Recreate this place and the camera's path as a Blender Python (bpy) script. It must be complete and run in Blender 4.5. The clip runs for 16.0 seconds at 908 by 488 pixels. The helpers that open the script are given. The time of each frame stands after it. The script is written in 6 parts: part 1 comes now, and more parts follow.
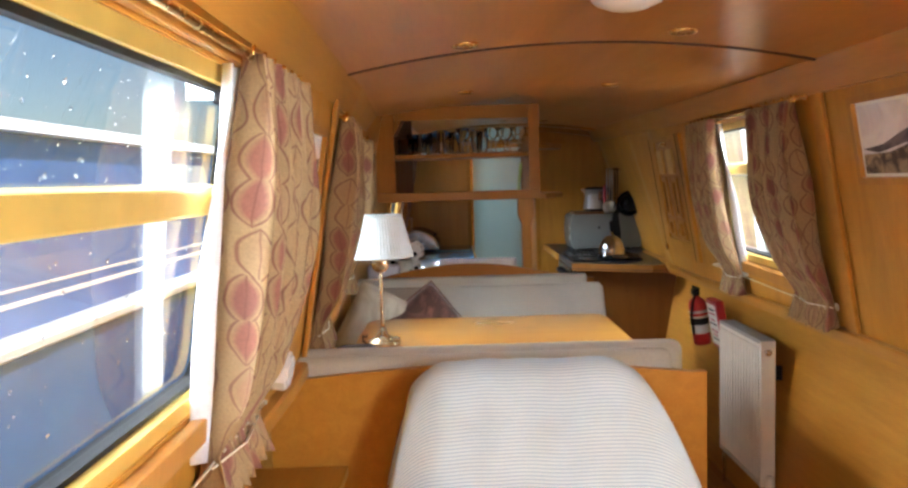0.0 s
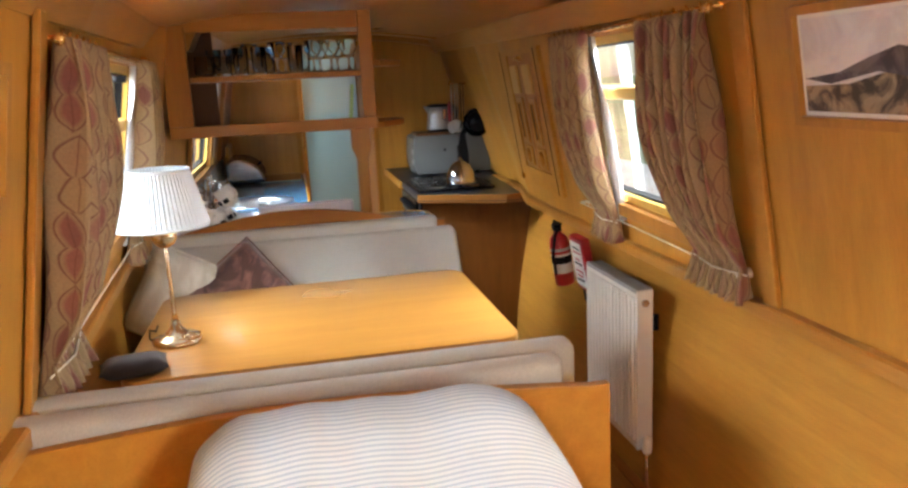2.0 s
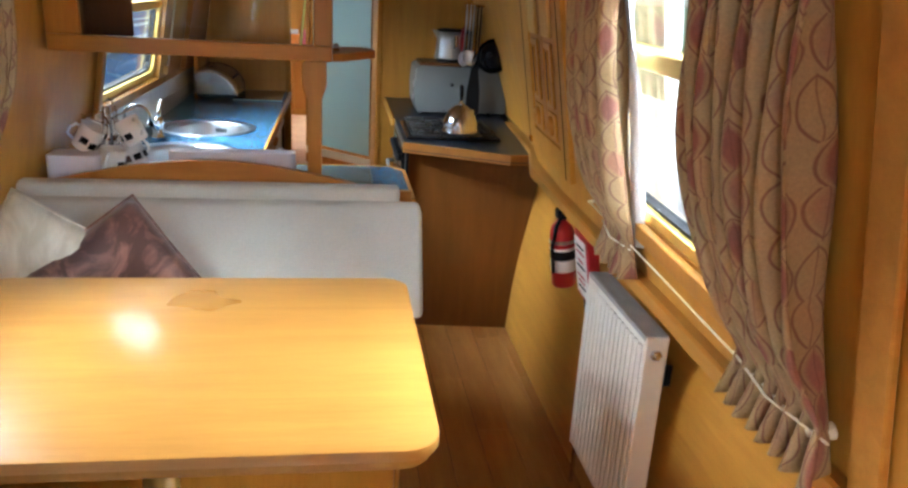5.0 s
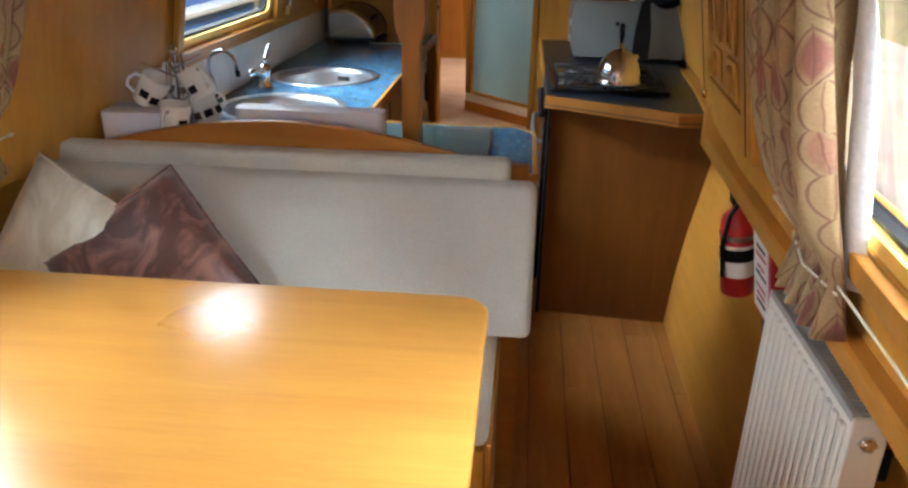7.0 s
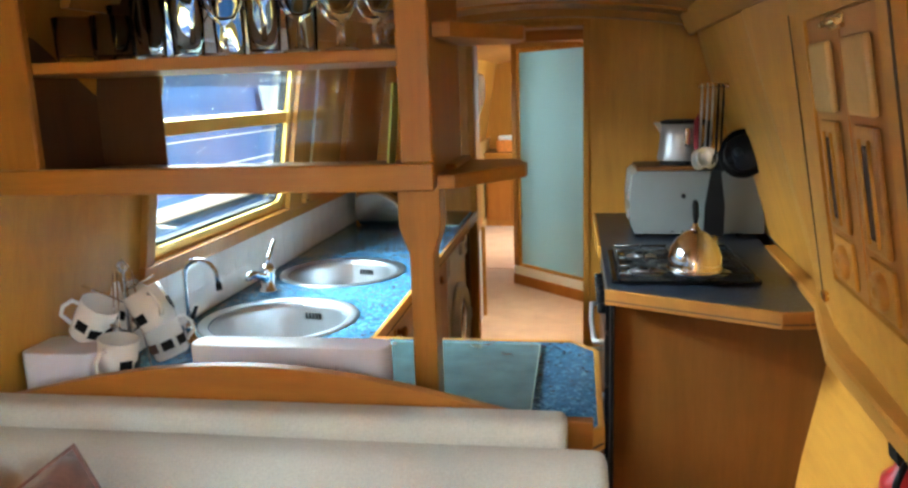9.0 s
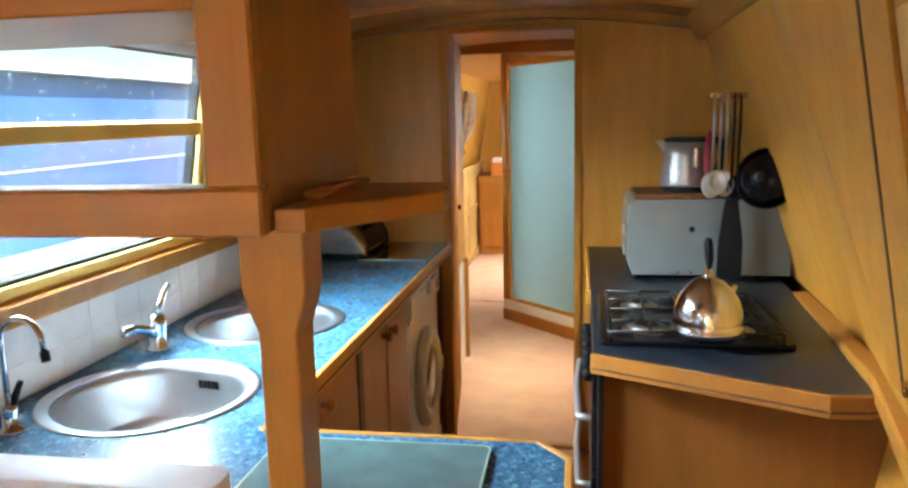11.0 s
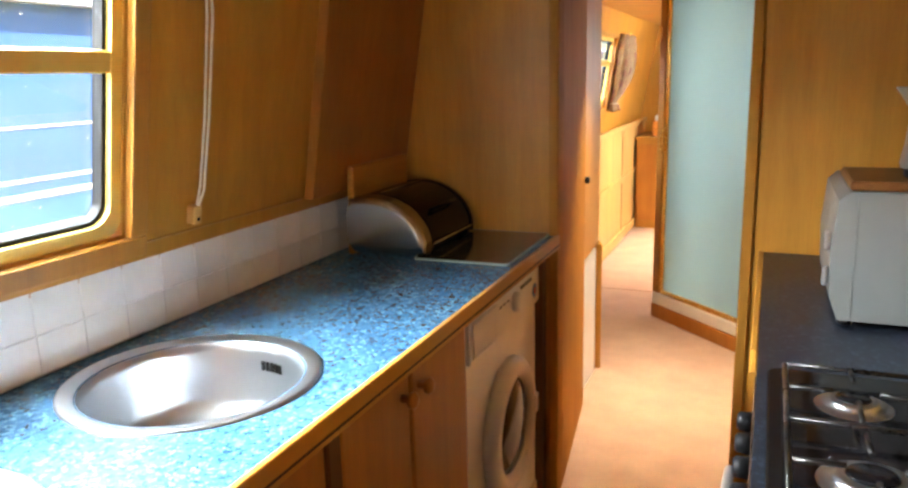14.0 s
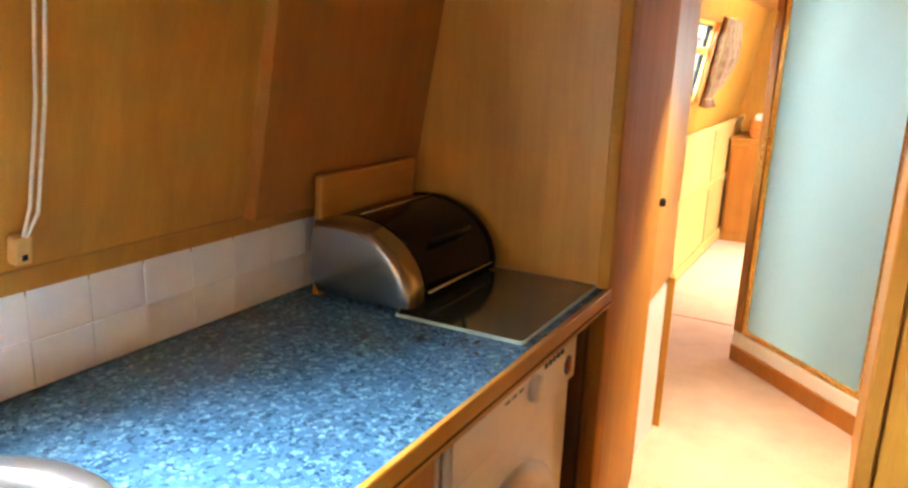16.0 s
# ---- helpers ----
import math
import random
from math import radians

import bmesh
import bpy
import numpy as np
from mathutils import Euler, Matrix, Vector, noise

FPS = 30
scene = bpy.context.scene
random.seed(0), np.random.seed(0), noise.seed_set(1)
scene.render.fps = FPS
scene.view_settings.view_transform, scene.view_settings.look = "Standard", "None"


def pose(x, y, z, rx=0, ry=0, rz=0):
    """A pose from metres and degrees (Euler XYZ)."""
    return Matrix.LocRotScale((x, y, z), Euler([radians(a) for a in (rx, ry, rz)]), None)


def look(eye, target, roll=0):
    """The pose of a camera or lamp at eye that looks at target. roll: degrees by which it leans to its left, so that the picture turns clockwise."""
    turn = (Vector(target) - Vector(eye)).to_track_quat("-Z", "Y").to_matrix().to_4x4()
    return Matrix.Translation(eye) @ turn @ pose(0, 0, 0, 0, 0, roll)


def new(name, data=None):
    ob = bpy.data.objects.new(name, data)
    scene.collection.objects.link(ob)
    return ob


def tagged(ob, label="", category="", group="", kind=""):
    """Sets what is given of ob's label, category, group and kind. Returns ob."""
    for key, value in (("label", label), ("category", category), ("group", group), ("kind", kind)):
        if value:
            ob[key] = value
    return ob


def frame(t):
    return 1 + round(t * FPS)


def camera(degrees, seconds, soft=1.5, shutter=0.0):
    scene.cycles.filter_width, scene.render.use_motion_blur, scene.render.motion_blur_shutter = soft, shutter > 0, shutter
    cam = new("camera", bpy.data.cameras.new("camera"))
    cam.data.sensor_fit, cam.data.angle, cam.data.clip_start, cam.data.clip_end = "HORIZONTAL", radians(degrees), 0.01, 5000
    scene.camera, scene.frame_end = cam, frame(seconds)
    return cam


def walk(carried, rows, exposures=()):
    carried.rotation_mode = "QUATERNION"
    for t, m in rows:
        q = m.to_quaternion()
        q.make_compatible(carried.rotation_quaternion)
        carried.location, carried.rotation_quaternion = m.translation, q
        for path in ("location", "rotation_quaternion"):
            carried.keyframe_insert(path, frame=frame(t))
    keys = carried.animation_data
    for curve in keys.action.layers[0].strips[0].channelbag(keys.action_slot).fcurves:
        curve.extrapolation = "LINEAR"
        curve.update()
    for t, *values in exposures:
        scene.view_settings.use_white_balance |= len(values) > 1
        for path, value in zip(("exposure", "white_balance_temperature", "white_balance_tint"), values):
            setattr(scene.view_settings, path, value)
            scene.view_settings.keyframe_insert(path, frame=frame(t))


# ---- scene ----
cam = camera(61.4, 16.0, soft=2.6)
PATH = [
    (0, (-0.088, 0.884, 1.445), (-0.089, 2.877, 1.28), -1.7),
    (0.5, (-0.064, 1.011, 1.437), (0.004, 2.997, 1.208), -2.0),
    (1, (-0.078, 1.196, 1.434), (0.155, 3.157, 1.118), -3.2),
    (1.5, (-0.063, 1.345, 1.449), (0.264, 3.28, 1.067), -3.4),
    (2, (-0.007, 1.5, 1.519), (0.383, 3.416, 1.1), -2.8),
    (2.5, (0.052, 1.636, 1.571), (0.499, 3.52, 1.07), 0.0),
    (3, (0.076, 1.764, 1.605), (0.573, 3.626, 1.069), 1.5),
    (3.2, (0.065, 1.811, 1.614), (0.598, 3.663, 1.082), 1.6),
    (5.3, (0.44, 2.325, 1.562), (0.667, 4.204, 0.918), 3.3),
    (5.5, (0.489, 2.391, 1.558), (0.662, 4.275, 0.908), 3.1),
    (6, (0.503, 2.534, 1.562), (0.551, 4.413, 0.878), 2.6),
    (6.5, (0.547, 2.67, 1.537), (0.466, 4.523, 0.791), 1.7),
    (7, (0.56, 2.799, 1.501), (0.399, 4.632, 0.718), 1.1),
    (7.5, (0.583, 2.937, 1.462), (0.335, 4.751, 0.656), 0.1),
    (8, (0.569, 3.117, 1.477), (0.284, 4.984, 0.816), -1.7),
    (8.5, (0.549, 3.244, 1.504), (0.232, 5.167, 1.057), -2.1),
    (11, (0.616, 3.907, 1.454), (0.287, 5.851, 1.123), -1.4),
    (11.5, (0.605, 4.051, 1.429), (0.248, 5.982, 1.054), -2.5),
    (12, (0.607, 4.232, 1.417), (0.189, 6.144, 1.005), -2.7),
    (12.5, (0.622, 4.361, 1.404), (0.159, 6.251, 0.942), -2.6),
    (13, (0.634, 4.516, 1.42), (0.143, 6.394, 0.938), -2.9),
    (13.5, (0.638, 4.677, 1.415), (0.072, 6.544, 0.974), -2.6),
    (14, (0.642, 4.871, 1.399), (-0.106, 6.675, 0.968), -1.5),
    (14.5, (0.625, 5.04, 1.375), (-0.187, 6.809, 0.912), -0.6),
    (15, (0.604, 5.232, 1.384), (-0.177, 7.015, 0.923), -0.4),
    (15.5, (0.563, 5.382, 1.386), (-0.247, 7.153, 0.927), 0.2),
    (16, (0.518, 5.53, 1.412), (-0.401, 7.236, 0.917), 2.2),
]
# stops by which the film brightens as the camera walks into the darker galley
EXPOSURE = [(0, 0.2, 6150, 9), (0.5, 0.1, 6200, 9), (1.5, 0.3, 6250, 10), (3, 0.65, 6300, 11), (5.5, 0.62, 5450, 2), (6.4, 0.4, 5200, -1), (7, 0.3, 6000, 7), (7.5, 0.25, 6350, 12), (8, 0.62, 5800, 1), (8.5, 0.92, 5800, -3), (11, 1.35, 5950, 2), (12.5, 1.35, 6800, 13), (13.5, 1.6, 6500, 7), (14.5, 1.75, 6750, 11), (16, 2.25, 6600, 9)]
walk(cam, [(t, look(eye, target, roll)) for t, eye, target, roll in PATH], EXPOSURE)

# ---- world and light ----
world = bpy.data.worlds.new("sky_world")
scene.world = world
world.use_nodes = True
wn = world.node_tree.nodes
sky = wn.new("ShaderNodeTexSky")
sky.sky_type = "NISHITA"
sky.sun_disc = False
sky.sun_elevation, sky.sun_rotation = radians(60), radians(104)
wn["Background"].inputs["Strength"].default_value = 0.12
world.node_tree.links.new(sky.outputs["Color"], wn["Background"].inputs["Color"])

sun = new("sun", bpy.data.lights.new("sun", "SUN"))
sun.data.energy, sun.data.angle, sun.data.color = 4.2, radians(1), (1, 0.95, 0.88)
sun.matrix_world = look((6, -1.5, 10.5), (0, 0, 0))


def window_light(name, m, w, h, energy, color=(0.88, 0.95, 1.0)):
    """Daylight entering one opening; m is the pose of the opening, its z pointing inwards."""
    lamp = new(name, bpy.data.lights.new(name, "AREA"))
    lamp.data.shape, lamp.data.size, lamp.data.size_y = "RECTANGLE", w, h
    lamp.data.energy, lamp.data.color = energy, color
    lamp.matrix_world = m @ pose(0, 0, 0, 180, 0, 0)
    return lamp


# ---- plan ----
LEAN_IN = 0.17
Y0, Y_BULK, Y_END = -1.3, 7.12, 12.4


def ease(y, rows):
    """A value that runs straight from row to row of (y, value)."""
    if y <= rows[0][0]:
        return rows[0][1]
    for (a, va), (b, vb) in zip(rows, rows[1:]):
        if y <= b:
            return va + (vb - va) * (y - a) / (b - a)
    return rows[-1][1]


R_LINE = [(3.2, 1.005), (7.2, 1.225)]
# the galley side leans in more, from a foot further out
G_LINE = [(5.05, 0.0), (5.5, 0.085), (7.13, 0.085), (7.3, 0.0)]
L_LINE = [(2.7, -0.485), (4.67, -0.615), (4.70, -0.50)]


def xr(z, y=0.0):
    return ease(y, R_LINE) - LEAN_IN * (z - 1.0) + ease(y, G_LINE) * (1.6 - z) / 0.6


def xl(z, y=0.0):
    return ease(y, L_LINE) + LEAN_IN * (z - 1.0)


def rise(y):
    return 0.019 * max(0.0, min(y, 7.2) - 2.9)


def eave(y):
    return 1.655 + rise(y)


def ceil_z(x, y):
    w = (xr(1.7, y) - xl(1.7, y)) / 2
    c = (xr(1.7, y) + xl(1.7, y)) / 2
    return 1.785 + rise(y) - 0.07 * ((x - c) / w) ** 2


def on_wall(side, y, z, off=0.0):
    """Pose on a cabin side: x along the wall, y up the slope, z into the room."""
    f = xr if side == "R" else xl
    k = math.atan(abs(f(z + 0.1, y) - f(z - 0.1, y)) / 0.2)
    d = (f(z, y + 0.2) - f(z, y - 0.2)) / 0.4 if not (side == "L" and 4.4 < y < 5.1) else 0.0
    if side == "R":
        a, u = Vector((-d, -1, 0)).normalized(), Vector((-math.sin(k), 0, math.cos(k)))
    else:
        a, u = Vector((d, 1, 0)).normalized(), Vector((math.sin(k), 0, math.cos(k)))
    n = a.cross(u).normalized()
    u = n.cross(a)
    o = Vector((f(z, y), y, z)) + n * off
    return Matrix(((a.x, u.x, n.x, o.x), (a.y, u.y, n.y, o.y), (a.z, u.z, n.z, o.z), (0, 0, 0, 1)))


# windows: side, y from, y to, z from, z to, height of the transom
# R at 0.45 and L at -0.80 are unseen, added to light the salon
WINDOWS = [("L", 1.03, 2.06, 1.13, 1.605, 1.425), ("L", 3.20, 4.08, 1.13, 1.605, 1.43), ("L", 5.05, 5.94, 1.12, 1.70, 1.435),
           ("R", 0.45, 1.35, 1.12, 1.605, 1.43), ("R", 3.25, 4.06, 1.115, 1.625, 1.455), ("L", 9.35, 10.4, 1.15, 1.62, 1.45), ("R", 10.2, 11.2, 1.1, 1.64, 1.45), ("R", 8.95, 9.75, 1.1, 1.62, 1.45), ("L", -0.80, 0.20, 1.13, 1.605, 1.425)]
# daylight lamps: the right side stands in its openings, the left side comes down from the sky above the next boat
for (s_, ya, yb, za, zb, zt), p_ in zip(WINDOWS, (120, 30, 150, 32, 95, 40, 14, 0.25, 46)):
    c_ = (ya + yb) / 2
    if s_ == "R" and 3 < ya < 4:
        lamp = window_light("window_daylight", Matrix.Identity(4), yb - ya + 0.5, 0.5, p_)
        lamp.matrix_world = look((xr(zb, c_) + 0.75, c_, zb + 0.30), (-0.6, c_ + 0.3, 1.2))
    elif s_ == "R" or ya < 0:
        window_light("window_daylight", on_wall(s_, c_, (za + zb) / 2, -0.045), yb - ya - 0.06, zb - za - 0.05, p_)
    elif 5 < ya < 6:
        # the galley window takes the high sky over the roof of the next boat, and a lower strip of it
        lamp = window_light("window_daylight", Matrix.Identity(4), 2.8, 1.1, 0.66 * p_)
        lamp.data.spread = radians(112)
        lamp.matrix_world = look((xl(zb, c_) - 0.95, c_ + 0.1, 2.62), (0.15, c_ + 0.1, 1.05))
        # added lamp up the boat, placed to mirror a sky streak on the tabletop
        lamp = window_light("window_daylight", Matrix.Identity(4), 2.4, 1.6, 0.14 * p_)
        lamp.data.spread = radians(70)
        lamp.matrix_world = look((-1.45, c_ + 3.1, 3.05), (0.1, 3.9, 0.9))
        lamp = window_light("window_daylight", Matrix.Identity(4), 1.8, 0.45, 0.7 * p_)
        lamp.matrix_world = look((xl(zb, c_) - 1.2, c_ - 0.5, 2.06), (1.0, c_ + 0.8, 1.5))
    else:
        lamp = window_light("window_daylight", Matrix.Identity(4), yb - ya + 0.6, 0.48, p_)
        lamp.data.spread = radians(105)
        lamp.matrix_world = look((xl(zb, c_) - 1.2, c_, 2.06), (1.0, c_, 1.3))
# two lamps added in the corridor and aft ceilings to brighten the carpet
for x_, y_, z_ in ((0.33, 8.0, 1.835), (0.05, 10.9, 1.835)):
    lamp = new("corridor_fill_glow", bpy.data.lights.new("corridor_fill_glow", "AREA"))
    lamp.data.shape, lamp.data.size, lamp.data.energy, lamp.data.color = "DISK", 0.05, 4.0, (1.0, 0.84, 0.62)
    lamp.data.spread = radians(75)
    lamp.matrix_world = Matrix.Translation((x_, y_, z_))

# ---- materials ----


def nodes_of(name):
    m = bpy.data.materials.new(name)
    m.use_nodes = True
    return m, m.node_tree.nodes, m.node_tree.links, m.node_tree.nodes["Principled BSDF"]


def ramp_node(n, stops):
    r = n.new("ShaderNodeValToRGB")
    while len(r.color_ramp.elements) < len(stops):
        r.color_ramp.elements.new(0.5)
    for e, (p, c) in zip(r.color_ramp.elements, stops):
        e.position, e.color = p, (*c, 1)
    return r


def mapping(n, l, scale, rot=(0, 0, 0)):
    co = n.new("ShaderNodeTexCoord")
    mp = n.new("ShaderNodeMapping")
    mp.inputs["Scale"].default_value = scale
    mp.inputs["Rotation"].default_value = [radians(a) for a in rot]
    l.new(co.outputs["Object"], mp.inputs["Vector"])
    return mp


def noise_node(n, l, vec, scale, detail=4, rough=0.55, dist=0.0):
    t = n.new("ShaderNodeTexNoise")
    t.inputs["Scale"].default_value, t.inputs["Detail"].default_value = scale, detail
    t.inputs["Roughness"].default_value, t.inputs["Distortion"].default_value = rough, dist
    l.new(vec, t.inputs["Vector"])
    return t


def mixed(n, l, a, b, fac, mode="MIX"):
    mx = n.new("ShaderNodeMix")
    mx.data_type, mx.blend_type = "RGBA", mode
    for sock, v in ((mx.inputs[6], a), (mx.inputs[7], b), (mx.inputs[0], fac)):
        if hasattr(v, "links"):
            l.new(v, sock)
        elif isinstance(v, (int, float)):
            sock.default_value = v
        else:
            sock.default_value = (*v, 1)
    return mx.outputs[2]


def bumped(n, l, bsdf, height, strength, dist=0.002):
    b = n.new("ShaderNodeBump")
    b.inputs["Strength"].default_value, b.inputs["Distance"].default_value = strength, dist
    l.new(height, b.inputs["Height"])
    l.new(b.outputs["Normal"], bsdf.inputs["Normal"])


def wood(name, dark, light, axis="z", rough=0.35, grain=1.0, vary=0.0, coat=0.06, figure=0.3):
    """Varnished timber with long grain along an axis, slow cloudy tone and fine pores."""
    m, n, l, b = nodes_of(name)
    sc = {"x": (1.0, 11, 11), "y": (11, 1.0, 11), "z": (11, 11, 1.0)}[axis]
    mp = mapping(n, l, sc)
    g = noise_node(n, l, mp.outputs["Vector"], 2.2 * grain, 6, 0.6, 0.6)
    mp2 = mapping(n, l, tuple(v * 5 for v in sc))
    fine = noise_node(n, l, mp2.outputs["Vector"], 3.0 * grain, 3, 0.6)
    mp3 = mapping(n, l, (1, 1, 1))
    cloud = noise_node(n, l, mp3.outputs["Vector"], 2.3, 3, 0.5)
    mid = tuple((a + c) / 2 for a, c in zip(dark, light))
    dark = tuple(0.65 * a + 0.35 * c for a, c in zip(dark, mid))
    light = tuple(0.75 * a + 0.25 * c for a, c in zip(light, mid))
    r = ramp_node(n, [(0.22, dark), (0.5, mid), (0.8, light)])
    l.new(g.outputs["Fac"], r.inputs["Fac"])
    f = ramp_node(n, [(0.35, (0.72, 0.68, 0.62)), (0.55, (1, 1, 1))])
    l.new(fine.outputs["Fac"], f.inputs["Fac"])
    col = mixed(n, l, r.outputs["Color"], f.outputs["Color"], 0.2, "MULTIPLY")
    # broad arched figure of a rotary cut veneer
    mp4 = mapping(n, l, tuple(v * 0.34 for v in sc))
    wave = n.new("ShaderNodeTexWave")
    wave.wave_type, wave.bands_direction = "BANDS", "DIAGONAL"
    wave.inputs["Scale"].default_value, wave.inputs["Distortion"].default_value = 0.55, 9.0
    wave.inputs["Detail"].default_value, wave.inputs["Detail Scale"].default_value = 2.0, 0.7
    l.new(mp4.outputs["Vector"], wave.inputs["Vector"])
    fig = ramp_node(n, [(0.0, (0.80, 0.76, 0.70)), (0.35, (1, 1, 1)), (1.0, (1.04, 1.03, 1.02))])
    l.new(wave.outputs["Fac"], fig.inputs["Fac"])
    col = mixed(n, l, col, fig.outputs["Color"], figure, "MULTIPLY")
    cr = ramp_node(n, [(0.3, (0.82, 0.8, 0.78)), (0.7, (1.08, 1.05, 1.0))])
    l.new(cloud.outputs["Fac"], cr.inputs["Fac"])
    col = mixed(n, l, col, cr.outputs["Color"], 0.8, "MULTIPLY")
    if vary:
        info = n.new("ShaderNodeObjectInfo")
        vr = ramp_node(n, [(0, (1 - vary, 1 - vary, 1 - vary)), (1, (1 + vary * 0.6, 1 + vary * 0.55, 1 + vary * 0.5))])
        l.new(info.outputs["Random"], vr.inputs["Fac"])
        col = mixed(n, l, col, vr.outputs["Color"], 1.0, "MULTIPLY")
    l.new(col, b.inputs["Base Color"])
    rr = n.new("ShaderNodeMapRange")
    rr.inputs["To Min"].default_value, rr.inputs["To Max"].default_value = rough - 0.07, rough + 0.1
    l.new(cloud.outputs["Fac"], rr.inputs["Value"])
    l.new(rr.outputs["Result"], b.inputs["Roughness"])
    b.inputs["Coat Weight"].default_value, b.inputs["Coat Roughness"].default_value = coat, 0.15 if coat > 0.2 else 0.2
    b.inputs["Specular IOR Level"].default_value = 0.5 if coat > 0.2 else 0.3
    bumped(n, l, b, fine.outputs["Fac"], 0.12, 0.0008)
    return m


def plain(name, col, rough=0.5, metal=0.0, var=0.12, scale=12, bump=0.05, coat=0.0, bscale=None, spec=0.5):
    m, n, l, b = nodes_of(name)
    mp = mapping(n, l, (1, 1, 1))
    t = noise_node(n, l, mp.outputs["Vector"], scale, 4)
    t2 = noise_node(n, l, mp.outputs["Vector"], bscale or scale * 9, 3)
    r = ramp_node(n, [(0.3, tuple(c * (1 - var) for c in col)), (0.7, tuple(min(1, c * (1 + var)) for c in col))])
    l.new(t.outputs["Fac"], r.inputs["Fac"])
    l.new(r.outputs["Color"], b.inputs["Base Color"])
    b.inputs["Metallic"].default_value = metal
    rr = n.new("ShaderNodeMapRange")
    rr.inputs["To Min"].default_value, rr.inputs["To Max"].default_value = max(0.02, rough - 0.06), rough + 0.08
    l.new(t2.outputs["Fac"], rr.inputs["Value"])
    l.new(rr.outputs["Result"], b.inputs["Roughness"])
    b.inputs["Coat Weight"].default_value = coat
    b.inputs["Specular IOR Level"].default_value = spec
    if bump:
        bumped(n, l, b, t2.outputs["Fac"], bump, 0.001)
    return m


def glass(name, col=(0.95, 0.98, 0.97), rough=0.0, ior=1.45):
    m, n, l, b = nodes_of(name)
    b.inputs["Base Color"].default_value = (*col, 1)
    b.inputs["Roughness"].default_value = rough
    b.inputs["Transmission Weight"].default_value = 1.0
    b.inputs["IOR"].default_value = ior
    return m


def fabric(name, col, weave=900, var=0.1, rough=0.9, bump=0.3):
    m, n, l, b = nodes_of(name)
    mp = mapping(n, l, (1, 1, 1))
    t = noise_node(n, l, mp.outputs["Vector"], 6, 4)
    t2 = noise_node(n, l, mp.outputs["Vector"], weave / 4, 2)
    r = ramp_node(n, [(0.3, tuple(c * (1 - var) for c in col)), (0.7, tuple(min(1, c * (1 + var)) for c in col))])
    l.new(t.outputs["Fac"], r.inputs["Fac"])
    f = ramp_node(n, [(0.3, (0.86, 0.86, 0.86)), (0.7, (1.06, 1.06, 1.06))])
    l.new(t2.outputs["Fac"], f.inputs["Fac"])
    l.new(mixed(n, l, r.outputs["Color"], f.outputs["Color"], 0.8, "MULTIPLY"), b.inputs["Base Color"])
    b.inputs["Roughness"].default_value = rough
    b.inputs["Sheen Weight"].default_value = 0.15
    bumped(n, l, b, t2.outputs["Fac"], bump, 0.001)
    return m


OAK_D, OAK_L = (0.40, 0.172, 0.020), (0.60, 0.295, 0.045)
M_WALL = wood("oak_panel", OAK_D, OAK_L, "z", 0.4)
M_WALL_Y = wood("oak_panel_long", OAK_D, OAK_L, "y", 0.4)
M_TRIM = wood("oak_trim", (0.32, 0.132, 0.020), (0.52, 0.25, 0.045), "y", 0.32)
M_TRIM_Z = wood("oak_trim_upright", (0.32, 0.132, 0.020), (0.52, 0.25, 0.045), "z", 0.32)
M_TRIM_X = wood("oak_trim_cross", (0.32, 0.132, 0.020), (0.52, 0.25, 0.045), "x", 0.32)
M_CEIL = wood("oak_ceiling", (0.42, 0.18, 0.045), (0.58, 0.28, 0.085), "y", 0.3, 0.7)
M_SHELF = wood("oak_shelf", (0.27, 0.108, 0.014), (0.43, 0.19, 0.028), "x", 0.35)
M_SHELF_Z = wood("oak_shelf_upright", (0.27, 0.108, 0.014), (0.43, 0.19, 0.028), "z", 0.35)
M_JAMB = wood("satin_oak_jamb", (0.34, 0.14, 0.020), (0.54, 0.26, 0.045), "z", 0.62, coat=0.0)
M_JAMB.node_tree.nodes["Principled BSDF"].inputs["Specular IOR Level"].default_value = 0.06
M_CAB = wood("cabinet_veneer", (0.32, 0.115, 0.018), (0.48, 0.20, 0.032), "z", 0.38)
M_TABLE = wood("table_oak", (0.42, 0.178, 0.030), (0.58, 0.29, 0.062), "x", 0.28, 0.87, coat=0.5, figure=0.0)
M_FLOOR = wood("laminate_floor", (0.34, 0.145, 0.038), (0.54, 0.26, 0.07), "y", 0.2, vary=0.05, coat=0.3)
M_JOINT = plain("dark_joint", (0.06, 0.025, 0.01), 0.7)
M_BRASS = plain("brass", (0.80, 0.56, 0.20), 0.25, 1.0, 0.08)
M_ANTIQUE = plain("antique_brass", (0.66, 0.52, 0.33), 0.24, 1.0, 0.15)
M_GOLDFRAME = plain("gold_anodised_frame", (0.80, 0.56, 0.14), 0.35, 0.6, 0.08)
M_STEEL = plain("brushed_steel", (0.57, 0.61, 0.65), 0.30, 1.0, 0.03, 14, 0.0, bscale=30)
M_CHROME = plain("chrome", (0.74, 0.77, 0.81), 0.10, 1.0, 0.02, 12, 0.0)
M_BLACK = plain("black_enamel", (0.006, 0.006, 0.007), 0.14, 0, 0.2, bump=0.0, spec=0.2)
M_BLACKP = plain("black_plastic", (0.008, 0.008, 0.009), 0.45, spec=0.12)
